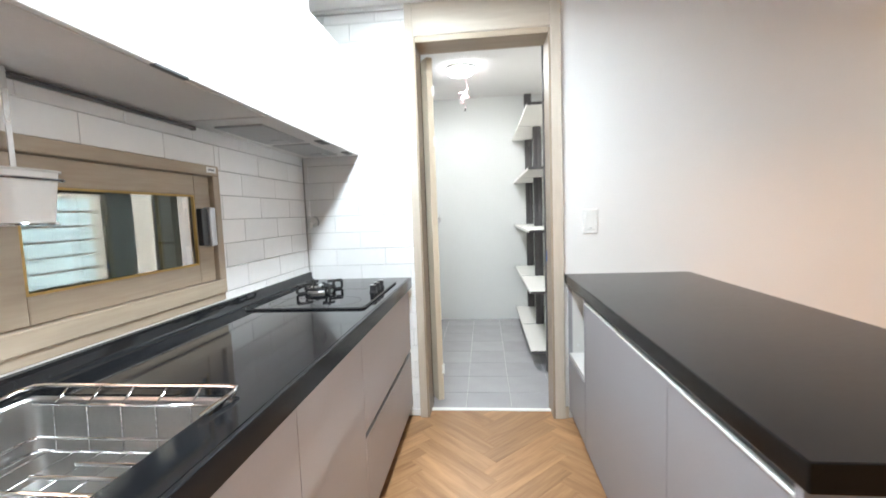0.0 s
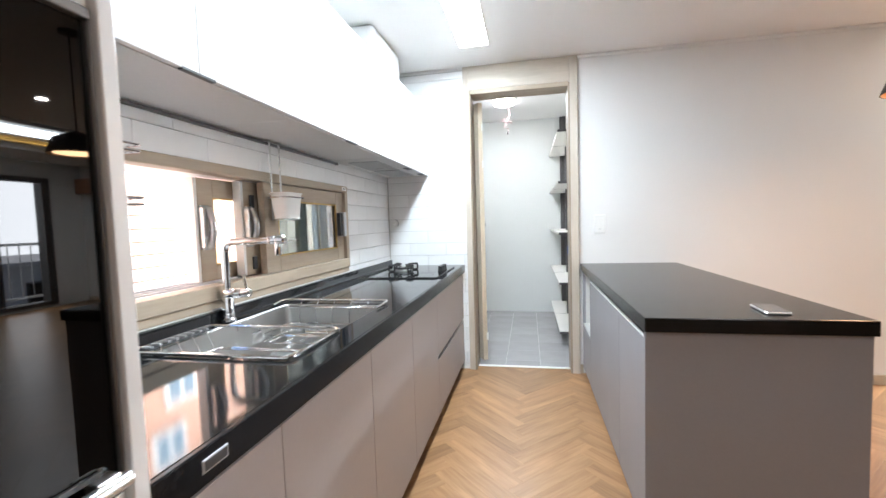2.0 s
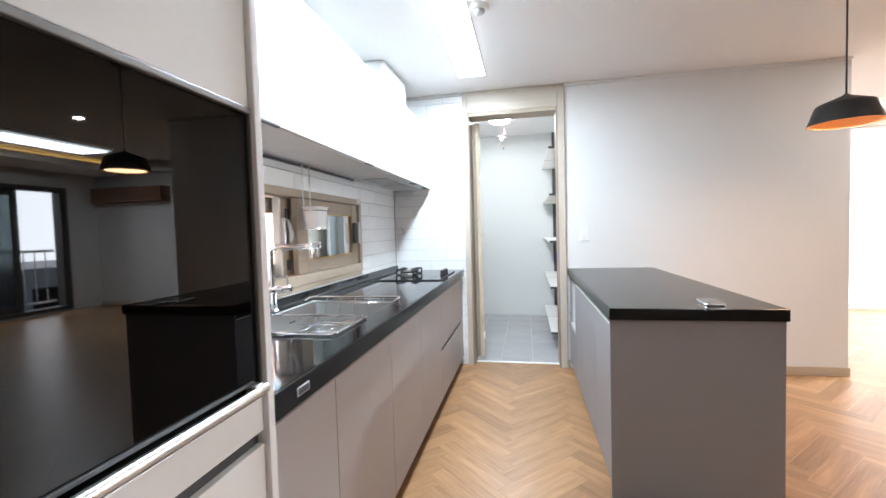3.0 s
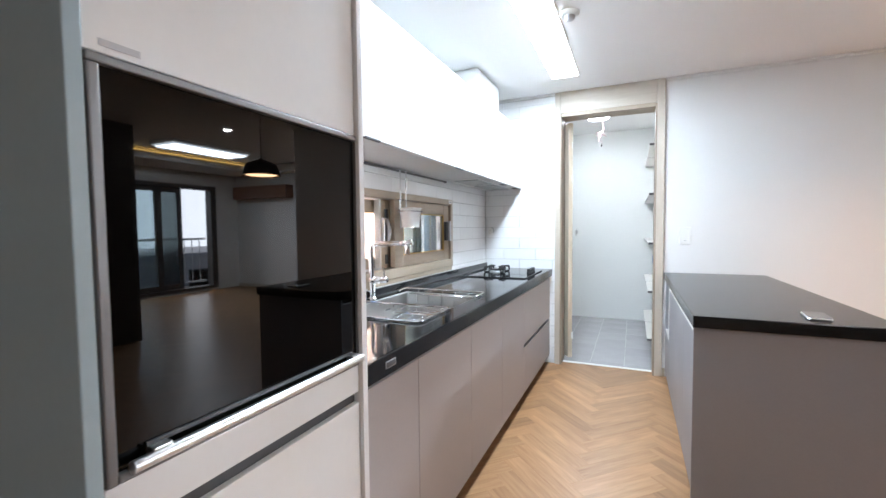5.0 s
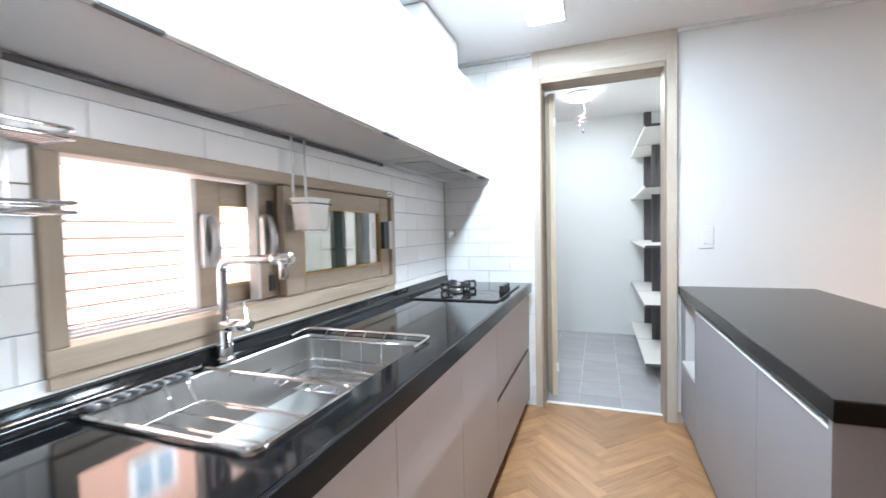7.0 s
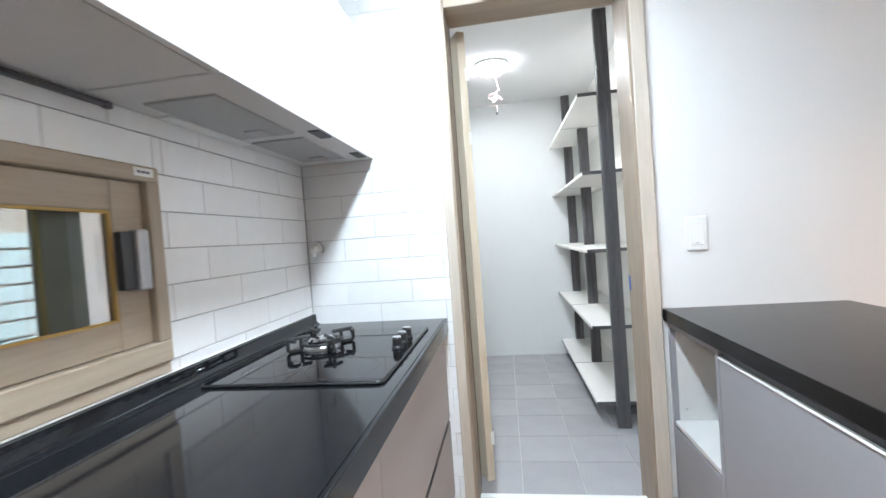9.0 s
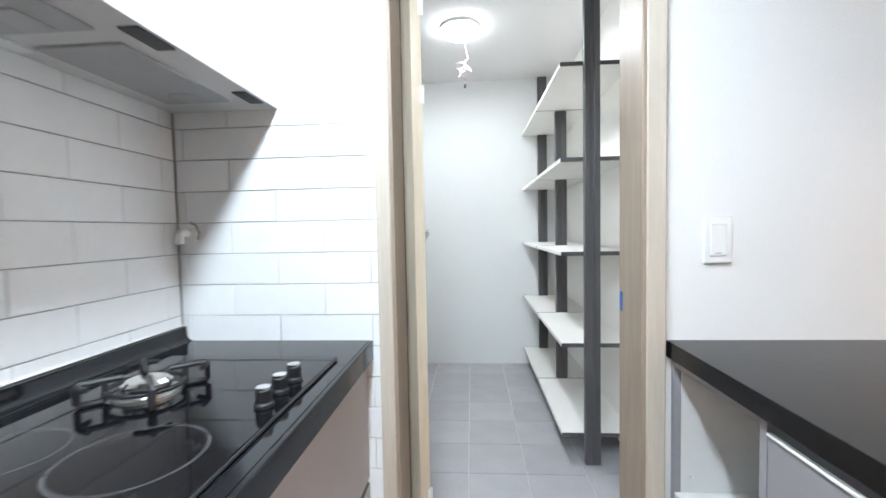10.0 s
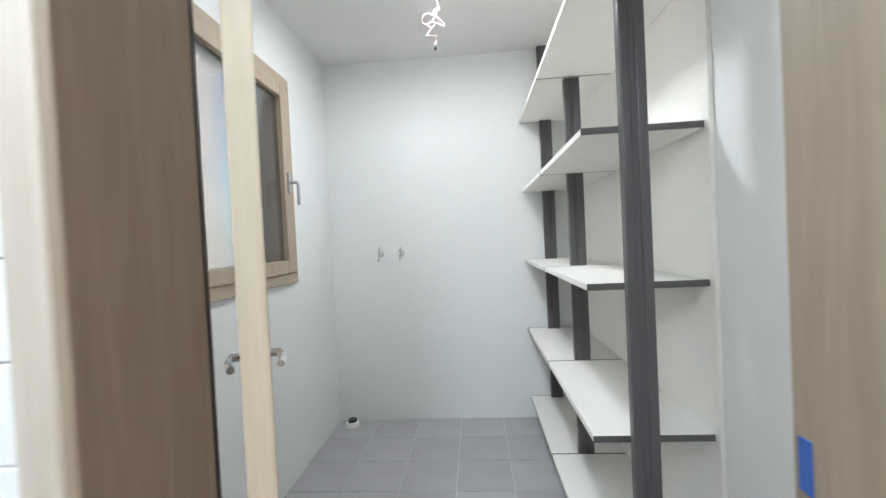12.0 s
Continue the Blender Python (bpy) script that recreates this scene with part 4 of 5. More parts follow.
cup = thing("utensil_holder", "white plastic utensil cup hanging on two flat steel straps", "holder", (-0.88, 0.80, 1.235))
bm = fresh()
loft(bm, [rounded(-0.922, -0.848, 0.745, 0.855, 0.024, 1.24), rounded(-0.932, -0.838, 0.734, 0.867, 0.028, 1.358), rounded(-0.929, -0.841, 0.737, 0.864, 0.026, 1.358), rounded(-0.919, -0.851, 0.748, 0.852, 0.022, 1.245)])
part("cup", bm, M_PLASTIC, cup)
part("cup_rim", tube(fresh(), rounded(-0.934, -0.836, 0.732, 0.869, 0.029, 1.356), 0.003, 6, True), M_PLASTIC, cup)
for y in (0.770, 0.841):
    bm = box(fresh(), (WX + 0.031, y - 0.0065, 1.245), (WX + 0.0335, y + 0.0065, 1.59), 0.0008)
    box(bm, (WX + 0.0165, y - 0.0065, 1.588), (WX + 0.0335, y + 0.0065, 1.5905), 0.0008)
    box(bm, (WX + 0.0335, y - 0.0065, 1.245), (WX + 0.05, y + 0.0065, 1.2475), 0.0008)
    part("strap", bm, M_STEEL, cup, "flat steel strap")
part("cradle", tube(fresh(), rounded(-0.938, -0.831, 0.722, 0.872, 0.028, 1.338), 0.003, 6, True), M_CHROME, cup, "steel wire cradle")
part("cradle", tube(fresh(), rounded(-0.938, -0.844, 0.738, 0.860, 0.026, 1.243), 0.003, 6, True), M_CHROME, cup, "steel wire cradle")

rack = thing("wall_rack", "two-tier chrome wire rack hanging from the rail", "rack", (-0.89, -0.18, 1.29))
for z in (1.284, 1.425):
    tier = part("tier_rim", tube(fresh(), rounded(WX + 0.012, -0.84, -0.40, 0.045, 0.012, z + 0.014), 0.004, 8, True), M_CHROME, rack)
    part("lower_rim", tube(fresh(), rounded(WX + 0.012, -0.84, -0.40, 0.045, 0.012, z - 0.004), 0.004, 8, True), M_CHROME, tier)
    for i in range(6):
        part("wire", tube(fresh(), [(WX + 0.02 + i * 0.02, -0.40, z - 0.004), (WX + 0.02 + i * 0.02, 0.045, z - 0.004)], 0.002, 6), M_CHROME, tier)
for y in (-0.35, -0.02):
    part("hanger", tube(fresh(), [(WX + 0.015, y, 1.59), (WX + 0.026, y, 1.594), (WX + 0.030, y, 1.58), (WX + 0.030, y, 1.28)], 0.004, 8), M_STEEL, rack)

so = thing("wall_socket", "white double socket plate on the tiled wall", "socket", (WX, -0.2, 1.08))
pl = part("plate", box(fresh(), (WX, -0.27, 1.078), (WX + 0.011, -0.142, 1.192), 0.004), M_PLASTIC, so)
for y in (-0.24, -0.175):
    part("outlet", lathe(fresh(), [(0.02, 0.0), (0.02, 0.002), (0.017, 0.003), (0.001, 0.003)], (WX + 0.011, y, 1.135), (1, 0, 0), 20), M_GREYPLASTIC, pl)
gv = thing("gas_valve", "white gas hose outlet on the tiled wall", "valve", (-0.915, WY, 1.21))
part("rosette", lathe(fresh(), [(0.03, 0), (0.03, 0.008), (0.018, 0.014), (0.018, 0.03)], (-0.915, WY, 1.21), (0, -1, 0), 24), M_PLASTIC, gv)
part("elbow", tube(fresh(), [(-0.915, WY - 0.028, 1.21), (-0.915, WY - 0.06, 1.21), (-0.912, WY - 0.072, 1.203), (-0.91, WY - 0.075, 1.175)], 0.013, 12), M_PLASTIC, gv)
part("clip", tube(fresh(), [(-0.888, WY - 0.02, 1.19), (-0.876, WY - 0.03, 1.21), (-0.888, WY - 0.03, 1.235), (-0.905, WY - 0.03, 1.242)], 0.004, 8), M_GREYPLASTIC, gv)

sw = thing("light_switch", "white single light switch on the papered wall", "switch", (0.70, WY, 1.09))
pl = part("plate", box(fresh(), (0.66, WY - 0.009, 1.09), (0.742, WY, 1.228), 0.004), M_PLASTIC, sw)
part("rocker", box(fresh(), (0.678, WY - 0.0125, 1.112), (0.724, WY - 0.008, 1.206), 0.002), M_PLASTIC, pl)
block("print_bar", (0.692, WY - 0.0131, 1.119), (0.708, WY - 0.0124, 1.1225), M_GREYPLASTIC, pl, 0.0, "tiny grey print bar")

# ---- tall cabinet with black glass appliance ----
TY0, TY1, TX = -1.085, -0.478, -0.352
tall = thing("tall_cabinet", "white tall cabinet around a black glass appliance", "cabinet", (-0.66, -0.78, 0))
block("side_panel", (WX + 0.001, TY1, 0), (TX + 0.012, TY1 + 0.023, CEIL - 0.001), M_WHITE, tall, 0.002)
block("side_panel", (WX + 0.001, TY0 - 0.022, 0), (TX + 0.004, TY0, CEIL - 0.001), M_SIDE_SHADED, tall, 0.002, "side panel with its shade put into the blue-grey")
block("body", (WX + 0.001, TY0 + 0.001, 0.08), (TX - 0.03, TY1 - 0.001, CEIL - 0.002), M_DARK, tall, 0.001)
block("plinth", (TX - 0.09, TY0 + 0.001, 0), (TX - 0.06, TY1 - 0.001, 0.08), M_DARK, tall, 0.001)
block("upper_door", (TX - 0.02, TY0 + 0.0015, 1.482), (TX, TY1 - 0.0015, CEIL - 0.004), M_WHITE, tall, 0.002)
block("rail_panel", (TX - 0.02, TY0 + 0.0015, 0.795), (TX, TY1 - 0.0015, 0.868), M_WHITE, tall, 0.002)
block("grip_channel", (TX - 0.03, TY0 + 0.0015, 0.74), (TX - 0.016, TY1 - 0.0015, 0.80), M_DARKPLASTIC, tall, 0.001)
block("lower_door", (TX - 0.02, TY0 + 0.0015, 0.08), (TX, TY1 - 0.0015, 0.765), M_WHITE, tall, 0.002)
apl = thing("built_in_oven", "black glass built-in oven with an aluminium frame", "oven", (-0.36, -0.79, 0.87))
block("glass_front", (TX - 0.02, TY0 + 0.018, 0.884), (TX - 0.004, TY1 - 0.006, 1.466), M_BLACKGLASS, apl, 0.001)
for a, b in (((TX - 0.022, TY0 + 0.002, 1.466), (TX + 0.006, TY1 - 0.002, 1.480)), ((TX - 0.022, TY0 + 0.002, 0.870), (TX + 0.006, TY0 + 0.018, 1.466)), ((TX - 0.022, TY1 - 0.006, 0.870), (TX + 0.003, TY1 - 0.001, 1.466)), ((TX - 0.022, TY0 + 0.018, 0.870), (TX + 0.006, TY1 - 0.006, 0.884))):
    block("frame", a, b, M_OVENFRAME, apl, 0.003, "dull aluminium frame")
block("grip_bar", (TX - 0.004, TY0 + 0.06, 0.905), (TX + 0.002, TY1 - 0.03, 0.912), M_DARKPLASTIC, apl, 0.001)
bm = fresh()
tube(bm, [(TX + 0.016, TY0 + 0.03, 0.892), (TX + 0.016, TY1 - 0.01, 0.892)], 0.010, 12)
hd = part("bar_handle", bm, M_ALU, apl, "long aluminium bar handle")
for y in (TY0 + 0.06, TY1 - 0.05):
    block("bracket", (TX - 0.004, y, 0.884), (TX + 0.018, y + 0.03, 0.906), M_ALU, hd, 0.002)
bdg = block("badge", (TX, TY0 + 0.02, 1.492), (TX + 0.001, TY0 + 0.075, 1.502), M_GREYPLASTIC, tall, 0.0003, "small grey badge plate")

# ---- island ----
IX0, IX1, IY0, IY1 = 0.572, 1.222, 0.626, 2.448
isl_top = thing("island_worktop", "thick black matt stone island top", "worktop", (0.89, 1.53, 0.81))
M_STONE2 = surface("black_matt_stone", (0.006, 0.0057, 0.0058), 0.2, vary=0.12, scale=40, grain=500, bump=0.02, rough_vary=0.1, ior=1.34)
part("slab", box(fresh(), (0.556, 0.608, 0.81), (1.236, 2.449, TOP), 0.003), M_STONE2, isl_top)
isl = thing("island_end_unit", "grey matt island cabinet with wide plain doors", "cabinet", (0.9, 1.3, 0), "island cabinets")
block("end_panel", (IX0 - 0.012, IY0 - 0.002, 0.0), (IX1 + 0.008, IY0 + 0.016, 0.809), M_ISLAND, isl, 0.0015)
block("back_panel", (IX1 - 0.018, IY0 + 0.0165, 0.0), (IX1, IY1, 0.809), M_ISLAND, isl, 0.0015)
block("body", (IX0 + 0.022, IY0 + 0.0165, 0.06), (IX1 - 0.0185, 2.03, 0.808), M_ISLAND, isl, 0.001)
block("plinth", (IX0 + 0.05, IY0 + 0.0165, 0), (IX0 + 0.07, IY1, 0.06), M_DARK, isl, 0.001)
block("grip_channel", (IX0 + 0.006, IY0 + 0.0165, 0.765), (IX0 + 0.0215, 2.03, 0.8085), M_DARKPLASTIC, isl, 0.001)
for y0, y1 in ((IY0 + 0.0165, 1.117), (1.117, 2.032)):
    d = block("cabinet_door", (IX0, y0 + 0.0015, 0.05), (IX0 + 0.02, y1 - 0.0015, 0.774), M_ISLAND, isl, 0.0015)
    block("edge_strip", (IX0 - 0.004, y0 + 0.002, 0.7745), (IX0 + 0.018, y1 - 0.002, 0.781), M_PLASTIC, d, 0.001, "pale edge strip")
nic = thing("island_niche_unit", "grey open-fronted island unit with a drawer below", "cabinet", (0.9, 2.24, 0), "island cabinets")
M_NICHE = surface("niche_lining", (0.62, 0.61, 0.59), 0.5, vary=0.03, scale=3, grain=90)
block("side", (IX0, 2.035, 0.05), (IX1 - 0.02, 2.055, 0.808), M_ISLAND, nic, 0.001)
block("side", (IX0, 2.428, 0.05), (IX1 - 0.02, 2.447, 0.808), M_ISLAND, nic, 0.001)
block("top_panel", (IX0, 2.0555, 0.785), (IX1 - 0.02, 2.4275, 0.808), M_ISLAND, nic, 0.001)
block("shelf", (IX0 + 0.002, 2.0555, 0.385), (IX1 - 0.02, 2.4275, 0.402), M_NICHE, nic, 0.001)
block("back", (0.95, 2.0555, 0.4025), (0.96, 2.4275, 0.7845), M_NICHE, nic, 0.001)
block("lining", (IX0 + 0.02, 2.0555, 0.4025), (0.95, 2.0585, 0.7845), M_NICHE, nic, 0.0005)
block("lining", (IX0 + 0.02, 2.4245, 0.4025), (0.95, 2.4275, 0.7845), M_NICHE, nic, 0.0005)
for z in (0.45, 0.75):
    part("shelf_pin", lathe(fresh(), [(0.006, 0), (0.006, 0.008), (0.001, 0.009)], (IX0 + 0.05, 2.4245, z), (0, -1, 0), 12), M_ALU, nic)
block("drawer_front", (IX0, 2.0565, 0.055), (IX0 + 0.019, 2.427, 0.375), M_ISLAND, nic, 0.0015)
block("plinth", (IX0 + 0.05, 2.056, 0), (IX0 + 0.07, 2.427, 0.05), M_DARK, nic, 0.001)
block("filler", (0.5505, WY - 0.012, 0.0), (IX0 - 0.001, WY - 0.001, 0.07), M_BASEBOARD, nic, 0.002)

ph = thing("smartphone", "silver smartphone lying face up on the island", "phone", (1.005, 0.757, TOP))
pm = pose(1.005, 0.757, TOP + 0.0005, 0, 0, 83)
bm = loft(fresh(), [rounded(-0.075, 0.075, -0.038, 0.038, 0.012, 0), rounded(-0.077, 0.077, -0.040, 0.040, 0.012, 0.004), rounded(-0.075, 0.075, -0.038, 0.038, 0.012, 0.008)])
bmesh.ops.transform(bm, matrix=pm, verts=bm.verts)
part("body", bm, M_ALU, ph)
bm = loft(fresh(), [rounded(-0.073, 0.073, -0.036, 0.036, 0.010, 0.0082), rounded(-0.073, 0.073, -0.036, 0.036, 0.010, 0.0092)])
bmesh.ops.transform(bm, matrix=pm, verts=bm.verts)
part("screen", bm, surface("grey_screen", (0.10, 0.10, 0.10), 0.12, vary=0.03, bump=0.0), ph)

# ---- lamps ----
cl = thing("ceiling_light", "long white rectangular led ceiling light, switched on", "light", (-0.172, 1.42, CEIL))
block("housing", (-0.278, 0.20, CEIL - 0.007), (-0.066, 2.045, CEIL - 0.0005), M_PLASTIC, cl, 0.004)
block("diffuser", (-0.27, 0.208, CEIL - 0.012), (-0.074, 2.037, CEIL - 0.0075), M_LED, cl, 0.002, "glowing white diffuser")
sd = thing("smoke_detector", "white round smoke detector on the ceiling", "detector", (-0.008, 1.045, CEIL))
part("base", lathe(fresh(), [(0.052, 0), (0.052, 0.012), (0.045, 0.02), (0.03, 0.022)], (-0.008, 1.045, CEIL), (0, 0, -1), 28), M_PLASTIC, sd)
part("sensor", lathe(fresh(), [(0.028, 0.02), (0.028, 0.034), (0.02, 0.042), (0.001, 0.044)], (-0.008, 1.045, CEIL), (0, 0, -1), 24), M_GREYPLASTIC, sd)
ul = thing("round_ceiling_light", "round white led ceiling light, switched on", "light", (-0.08, 4.17, UCEIL))
part("housing", lathe(fresh(), [(0.14, 0), (0.14, 0.018), (0.135, 0.022)], (-0.08, 4.17, UCEIL), (0, 0, -1), 40), M_PLASTIC, ul)
part("diffuser", lathe(fresh(), [(0.133, 0.022), (0.131, 0.042), (0.113, 0.058), (0.07, 0.067), (0.001, 0.070)], (-0.08, 4.17, UCEIL), (0, 0, -1), 40), M_LEDU, ul, "glowing white dome")
cb = thing("hanging_cable", "coiled pink and white cable hanging from the lamp", "cable", (-0.06, 4.3, UCEIL))
pts = [(-0.06, 4.33, UCEIL)]
for i in range(60):
    a, z = i / 60 * 2 * math.pi * 3.5, UCEIL - 0.16 - 0.11 * i / 60
    pts.append((-0.06 + 0.035 * math.cos(a) + 0.03 * math.sin(i * 0.21), 4.33 + 0.03 * math.sin(a), z + 0.02 * math.sin(i * 0.5)))
pts += [(-0.045, 4.33, UCEIL - 0.30), (-0.05, 4.33, UCEIL - 0.34)]
part("cable", tube(fresh(), pts, 0.002, 6), M_CABLE, cb)
part("plug", tube(fresh(), [(-0.05, 4.33, UCEIL - 0.335), (-0.055, 4.33, UCEIL - 0.37)], 0.008, 8), M_DARKPLASTIC, cb)

PX, PY = 1.78, 1.18
pd = thing("pendant_lamp", "black metal dome pendant lamp with a warm glow", "lamp", (PX, PY, CEIL))
part("cord", tube(fresh(), [(PX, PY, CEIL - 0.02), (PX, PY, 1.826)], 0.004, 8), M_BLACK, pd)
part("canopy", lathe(fresh(), [(0.05, 0), (0.05, 0.02), (0.01, 0.03)], (PX, PY, CEIL), (0, 0, -1), 24), M_PENDANT, pd)
out = [(0.006, 0.146), (0.010, 0.142), (0.018, 0.136), (0.112, 0.098), (0.121, 0.088), (0.151, 0.0)]
inn = [(r - 0.004, h - 0.003) for r, h in reversed(out[2:])]
bm = fresh()
n = 40
prof2 = out + [(0.147, 0.0)]
rings = [[bm.verts.new((PX + r * math.cos(2 * math.pi * i / n), PY + r * math.sin(2 * math.pi * i / n), 1.685 + h)) for i in range(n)] for r, h in prof2]
for p, q in zip(rings, rings[1:]):
    for i in range(n):
        bm.faces.new((p[i], p[(i + 1) % n], q[(i + 1) % n], q[i])).smooth = True
bm.faces.new(rings[0])
shade = part("shade", bm, M_PENDANT, pd)
bm = fresh()
rings = [[bm.verts.new((PX + r * math.cos(2 * math.pi * i / n), PY + r * math.sin(2 * math.pi * i / n), 1.685 + h)) for i in range(n)] for r, h in [(0.146, 0.001)] + inn[1:]]
for p, q in zip(rings, rings[1:]):
    for i in range(n):
        bm.faces.new((p[i], p[(i + 1) % n], q[(i + 1) % n], q[i])).smooth = True
bm.faces.new(rings[-1])
part("lining", bm, M_PENDANT_IN, shade, "lamp lining tinted with the warm glow of the bulb")
part("bulb", lathe(fresh(), [(0.010, 0.105), (0.016, 0.09), (0.027, 0.065), (0.024, 0.048), (0.001, 0.04)], (PX, PY, 1.685), n=20), M_BULB, pd, "glowing warm bulb")

lp = thing("living_room_light", "large square led panel in the ceiling tray", "light", (5.2, 3.2, CEIL + 0.16))
block("panel", (4.93, 2.53, CEIL + 0.10), (5.47, 3.87, CEIL + 0.158), M_PLASTIC, lp, 0.004)
block("diffuser", (4.95, 2.55, CEIL + 0.09), (5.45, 3.85, CEIL + 0.0995), M_LED, lp, 0.002)
cv = thing("cove_light", "warm glowing led strip in the ceiling cove", "light", (T1, 2.3, CEIL + 0.1))
part("strip", box(fresh(), (T1 + 0.02, V0 + 0.05, CEIL + 0.101), (T1 + 0.05, V1 - 0.05, CEIL + 0.118), 0.003), M_COVE, cv)
# The second fitting is added, it only houses the fill lamp.
for x, y in ((3.3, 2.1), (1.9, -1.6)):
    dl = thing("downlight", "small round recessed downlight, switched on; the southern one is added", "light", (x, y, CEIL), "recessed downlights")
    part("ring", lathe(fresh(), [(0.055, 0), (0.055, 0.004), (0.042, 0.006)], (x, y, CEIL), (0, 0, -1), 24), M_PLASTIC, dl)
    part("lens", lathe(fresh(), [(0.041, 0.0055), (0.041, 0.008), (0.001, 0.008)], (x, y, CEIL), (0, 0, -1), 24), M_LED, dl)
sh = thing("wall_box", "brown wooden box unit high on the far wall", "shelf", (6.1, UY1, 1.9))
part("body", box(fresh(), (5.35, UY1 - 0.22, 1.9), (6.85, UY1 - 0.001, 2.16), 0.006), M_BROWN, sh)

# ---- utility room ----
SHX0, SHX1 = 0.473, 0.868
PY_ = ((3.505, 0.592), (4.42, 0.617), (5.24, 0.617))
unit = thing("storage_shelf", "cream shelves on dark grey metal posts, empty", "shelf", (0.66, 4.4, UZ))
for y, px in PY_:
    bm = fresh()
    top = 2.075 if y == 4.42 else UCEIL - 0.001
    for a in (px, px + 0.05):
        box(bm, (a, y - 0.02, UZ), (a + 0.034, y + 0.02, top), 0.006, 3)
    box(bm, (px + 0.031, y - 0.014, UZ), (px + 0.053, y + 0.014, top))
    part("post", bm, M_POST, unit)
for z in (0.032, 0.544, 1.058, 1.577, 2.092):
    for y0, y1 in ((3.527, 4.40), (4.41, 5.265)):
        s = part("shelf_board", box(fresh(), (SHX0, y0, z - 0.012), (SHX1, y1, z + 0.010), 0.001), M_SHELF, unit)
        part("edge_cap", box(fresh(), (SHX0 - 0.001, y0 - 0.003, z - 0.0125), (SHX1 - 0.001, y0 - 0.0005, z + 0.0105), 0.001), M_POST, s, "dark grey shelf end cap")
        part("edge_cap", box(fresh(), (SHX0 - 0.001, y1 + 0.0005, z - 0.0125), (SHX1 - 0.001, y1 + 0.003, z + 0.0105), 0.001), M_POST, s, "dark grey shelf end cap")
for i, (a, b) in enumerate(((3.50, 4.398), (4.402, UY1 - 0.001))):
    structure("panel_utility_%d" % (i + 1), box(fresh(), (SHX1 + 0.001, a, UZ), (UX1 - 0.0005, b, UCEIL - 0.001), 0.002), M_BACKPANEL, "cream board behind the shelves", "panel", False)
for x in (-0.618, -0.457):
    tp = thing("wall_tap", "chrome washing machine tap on the wall", "tap", (x, UY1, 1.155), "pair of wall taps")
    part("rosette", lathe(fresh(), [(0.024, 0), (0.024, 0.006), (0.012, 0.012), (0.012, 0.05)], (x, UY1, 1.158), (0, -1, 0), 20), M_CHROME, tp)
    part("body", lathe(fresh(), [(0.014, -0.03), (0.017, -0.02), (0.017, 0.025), (0.012, 0.03)], (x, UY1 - 0.055, 1.158), n=16), M_CHROME, tp)
    part("spout", tube(fresh(), [(x, UY1 - 0.055, 1.14), (x, UY1 - 0.09, 1.13), (x, UY1 - 0.10, 1.105)], 0.009, 10), M_CHROME, tp)
    part("lever", tube(fresh(), [(x, UY1 - 0.055, 1.188), (x + 0.005, UY1 - 0.07, 1.205), (x + 0.02, UY1 - 0.09, 1.21)], 0.006, 8), M_CHROME, tp)
dr = thing("floor_drain", "round white floor drain with a dark pipe stub", "drain", (-0.88, 5.17, UZ))
part("collar", lathe(fresh(), [(0.05, 0), (0.05, 0.03), (0.035, 0.036), (0.034, 0.01)], (-0.88, 5.17, UZ), n=28), M_PLASTIC, dr)
part("stub", lathe(fresh(), [(0.033, 0.012), (0.033, 0.05), (0.026, 0.055), (0.001, 0.05)], (-0.875, 5.175, UZ), n=24), M_BLACK, dr)
cp = thing("cover_plate", "small white blank plate on the wall", "plate", (UX0, 5.06, 1.06))
part("plate", box(fresh(), (UX0, 5.02, 1.03), (UX0 + 0.006, 5.10, 1.10), 0.002), M_PAINT, cp)

# ---- pieces: wall tiles, floor tiles, planks ----
random.seed(4)
TW, TH, JT = 0.300, 0.0997, 0.0022
tile_mesh = {}


def tile_piece(w, h):
    """A glazed tile lying in its own xz plane, its front towards -y."""
    key = (round(w, 4), round(h, 4))
    if key not in tile_mesh:
        bm = box(fresh(), (-w / 2, 0, -h / 2), (w / 2, 0.0085, h / 2))
        edges = [e for e in bm.edges if all(v.co.y < 1e-5 for v in e.verts)]
        bmesh.ops.bevel(bm, geom=edges, offset=0.0014, segments=1, affect="EDGES")
        tile_mesh[key] = mesh_of("tile", bm, M_TILE, False)
    return tile_mesh[key]


def lay_tiles(parent, u0, u1, z_rows, shift, place, holes=()):
    for j, z0, z1 in z_rows:
        u = u0 - (shift if j % 2 == 0 else shift + TW / 2) % TW
        while u < u1 - 0.004:
            a, b, c, d = max(u, u0), min(u + TW, u1), z0, z1
            u += TW
            if b - a < 0.012:
                continue
            spans = [(a, b, c, d)]
            for h0, h1, hz0, hz1 in holes:
                nxt = []
                for p, q, r, s in spans:
                    if q <= h0 or p >= h1 or s <= hz0 or r >= hz1:
                        nxt.append((p, q, r, s))
                        continue
                    if p < h0:
                        nxt.append((p, h0, r, s))
                    if q > h1:
                        nxt.append((h1, q, r, s))
                    if r < hz0:
                        nxt.append((max(p, h0), min(q, h1), r, hz0))
                    if s > hz1:
                        nxt.append((max(p, h0), min(q, h1), hz1, s))
                spans = nxt
            for p, q, r, s in spans:
                if q - p > 0.012 and s - r > 0.012:
                    place(parent, tile_piece(q - p - 0.0015, s - r - JT), (p + q) / 2, (r + s) / 2)


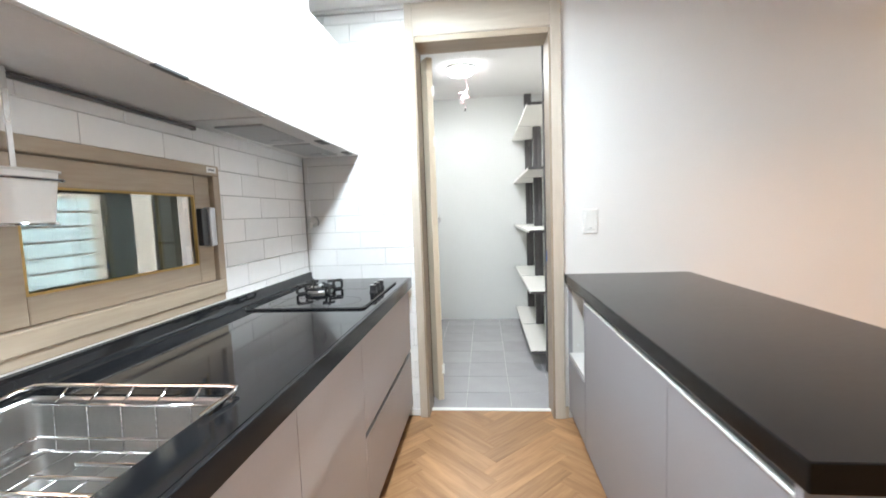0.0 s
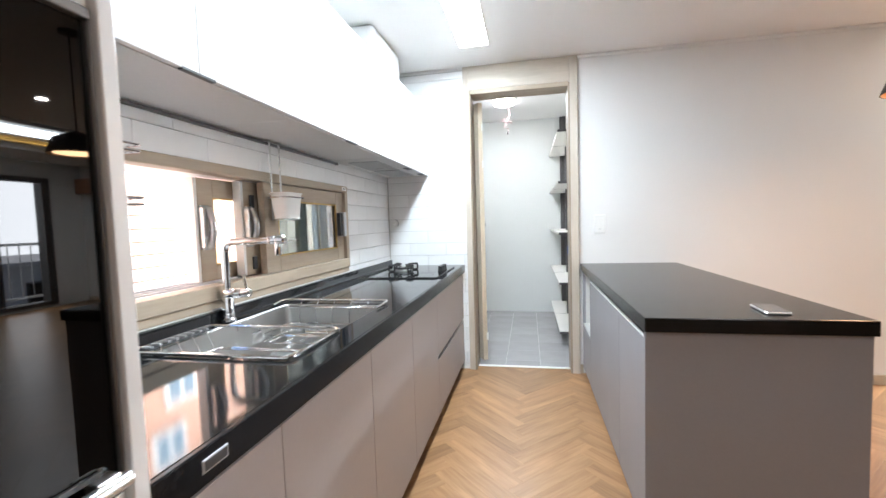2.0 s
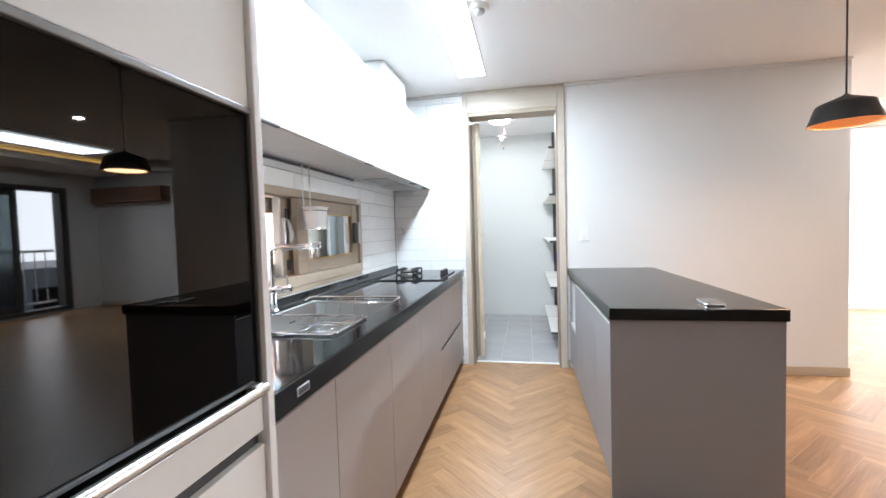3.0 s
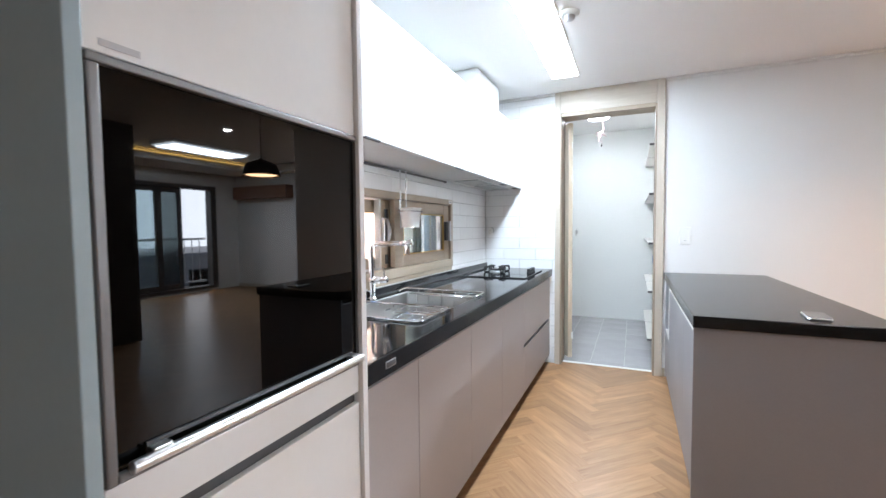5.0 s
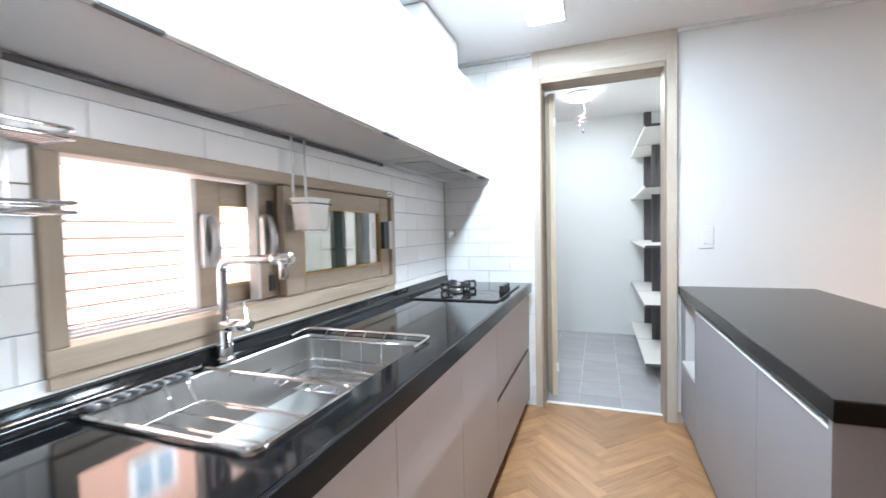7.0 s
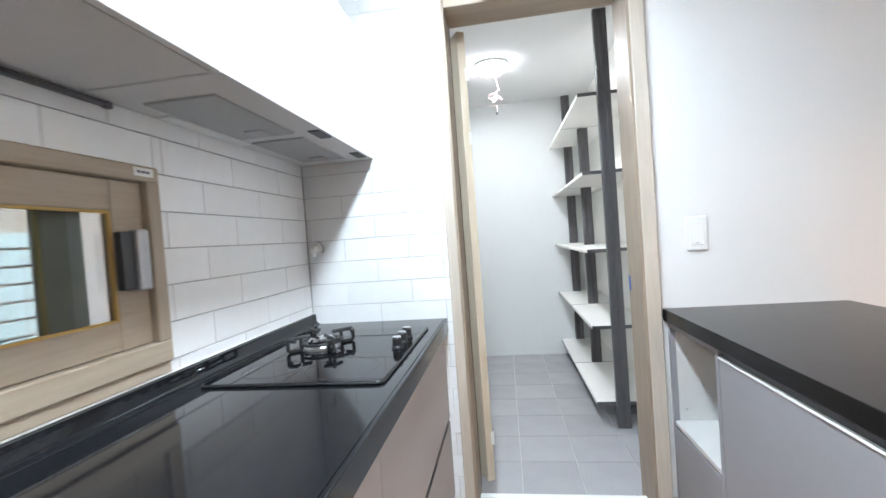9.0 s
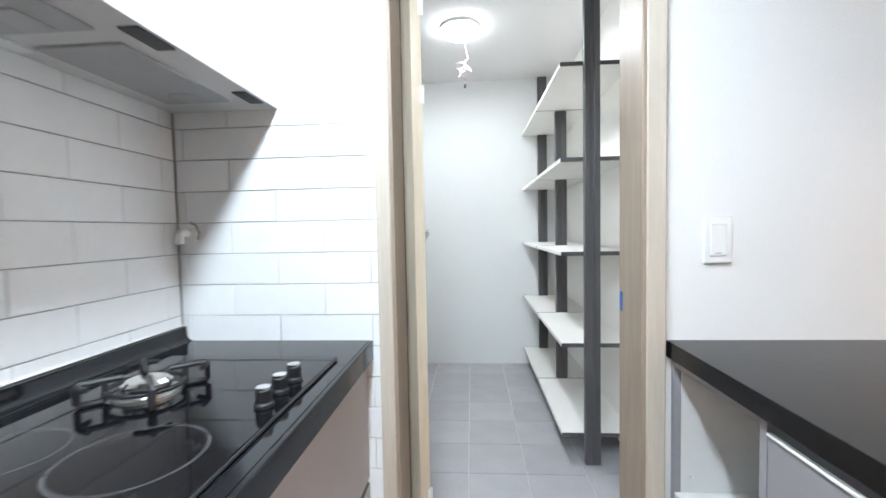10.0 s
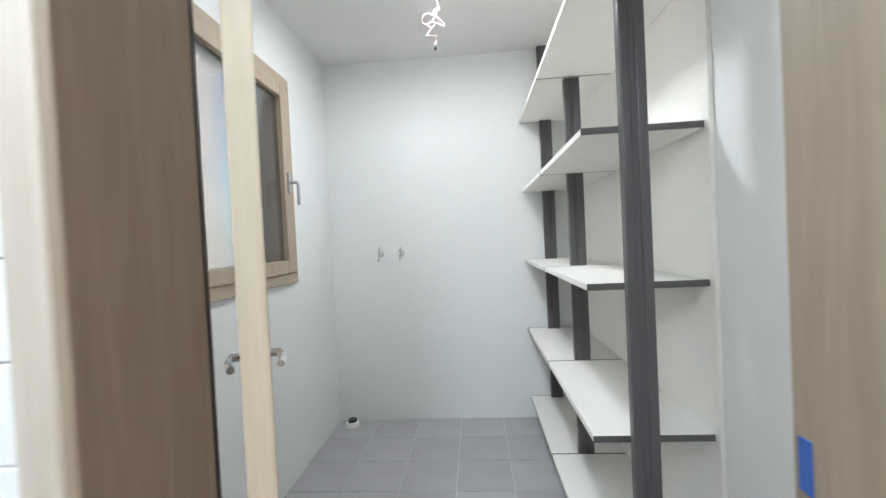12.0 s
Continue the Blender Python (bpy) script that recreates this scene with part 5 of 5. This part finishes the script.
rows_end = []
for j in range(-13, 12):
    z0, z1 = max(1.241 + j * TH, 0.0), min(1.241 + (j + 1) * TH, CEIL - 0.022)
    if z1 - z0 > 0.02:
        rows_end.append((j, z0, z1))
end_tiles = tagged(new("tiles_end_wall"), "white glazed subway tiles on the end wall", "tiles", "", "structure")
lay_tiles(end_tiles, WX + 0.002, -0.3145, rows_end, 0.273, lambda p, me, u, v: piece("tile", me, p, u, WY, v))
side_tiles = tagged(new("tiles_worktop_wall"), "white glazed subway tiles above the worktop", "tiles", "", "structure")
rows_side = [(j, max(a, TOP - 0.01), min(b, 1.60)) for j, a, b in rows_end if b > TOP and a < 1.59]
lay_tiles(side_tiles, -0.453, WY - 0.002, rows_side, 0.007, lambda p, me, u, v: piece("tile", me, p, WX, u, v, (0, 0, radians(90))), ((F0 - 0.001, F1 + 0.001, G0 - 0.001, G1 + 0.001),))

# utility floor: square porcelain tiles
FT = 0.316
ft_mesh = {}


def floor_tile(w, d):
    key = (round(w, 4), round(d, 4))
    if key not in ft_mesh:
        bm = box(fresh(), (-w / 2, -d / 2, -0.008), (w / 2, d / 2, 0))
        edges = [e for e in bm.edges if all(v.co.z > -1e-5 for v in e.verts)]
        bmesh.ops.bevel(bm, geom=edges, offset=0.0012, segments=1, affect="EDGES")
        ft_mesh[key] = mesh_of("floor_tile", bm, M_FLOORTILE, False)
    return ft_mesh[key]


ftp = tagged(new("floor_tiles_utility"), "dark grey square porcelain floor tiles", "floor", "", "structure")
x = 0.258 - 5 * FT
while x < UX1:
    y = 4.97 - 8 * FT
    while y < UY1:
        a, b, c, d = max(x, UX0), min(x + FT, UX1), max(y, 2.56), min(y + FT, UY1)
        if b - a > 0.02 and d - c > 0.02:
            piece("floor_tile", floor_tile(b - a - 0.004, d - c - 0.004), ftp, (a + b) / 2, (c + d) / 2, UZ)
        y += FT
    x += FT

# herringbone floor: separate planks near the walk, joined boards further off
PL, PW = 0.5, 0.1
R2 = math.sqrt(0.5)
plank_bm = box(fresh(), (-PL / 2 + 0.0001, -PW / 2 + 0.0001, -0.014), (PL / 2 - 0.0001, PW / 2 - 0.0001, 0))
edges = [e for e in plank_bm.edges if all(v.co.z > -1e-5 for v in e.verts)]
bmesh.ops.bevel(plank_bm, geom=edges, offset=0.0004, segments=1, affect="EDGES")
plank_me = mesh_of("plank", plank_bm, M_OAK, False)
pv = [tuple(v.co) for v in plank_me.vertices]
pf = [tuple(p.vertices) for p in plank_me.polygons]
planks = tagged(new("floor"), "warm oak herringbone parquet", "floor", "", "structure")
rest = {45: ([], []), 135: ([], [])}
VX = 0.13


def on_floor(x, y):
    if y > 2.76 and x < 1.0:
        return False
    return -0.85 < x < EAST + 0.1 and SOUTH - 0.2 < y < UY1 + 0.1


for k in range(-90, 100):
    for m in range(-14, 16):
        for u, v, ang in ((k * PW + 2 * PL * m + PL / 2, k * PW + PW / 2, 45), (k * PW + PL + 2 * PL * m + PW / 2, k * PW + PW - PL / 2, 135)):
            x, y = (u - v) * R2 + VX, (u + v) * R2
            if not on_floor(x, y):
                continue
            if x < 2.7 and y > 2.30 and not (x > 1.34 and y > 2.8):
                bm = fresh()          # boards cut off at the threshold and the wall
                bm.from_mesh(plank_me)
                bmesh.ops.transform(bm, matrix=pose(x, y, 0, 0, 0, ang), verts=bm.verts)
                bmesh.ops.bisect_plane(bm, geom=bm.verts[:] + bm.edges[:] + bm.faces[:], plane_co=(0, 2.53, 0), plane_no=(0, 1, 0), clear_outer=True)
                bmesh.ops.transform(bm, matrix=pose(x, y, 0, 0, 0, ang).inverted(), verts=bm.verts)
                if bm.faces and x < 2.0:
                    piece("plank", mesh_of("plank", bm, M_OAK, False), planks, x, y, 0, (0, 0, radians(ang)))
                    continue
                bm.free()
                if x < 2.0:
                    continue
            elif x < 1.0 and -1.7 < y and (x > -0.45 or y > -1.3) or 1.0 <= x < 2.2 and 0.6 < y < 2.46:
                piece("plank", plank_me, planks, x, y, 0, (0, 0, radians(ang)))
                continue
            vs, fs = rest[ang]
            c, s = math.cos(radians(-ang)), math.sin(radians(-ang))
            cx, cy, n0 = x * c - y * s, x * s + y * c, len(vs)
            vs.extend((cx + p[0], cy + p[1], p[2]) for p in pv)
            fs.extend(tuple(i + n0 for i in f) for f in pf)
for ang, (vs, fs) in rest.items():
    me = bpy.data.meshes.new("planks_far")
    me.from_pydata(vs, [], fs)
    me.materials.append(M_OAK)
    ob = new("planks_far", me)
    ob.parent = planks
    ob.rotation_euler = (0, 0, radians(ang))
    tagged(ob, "oak herringbone boards further away", kind="stuff")
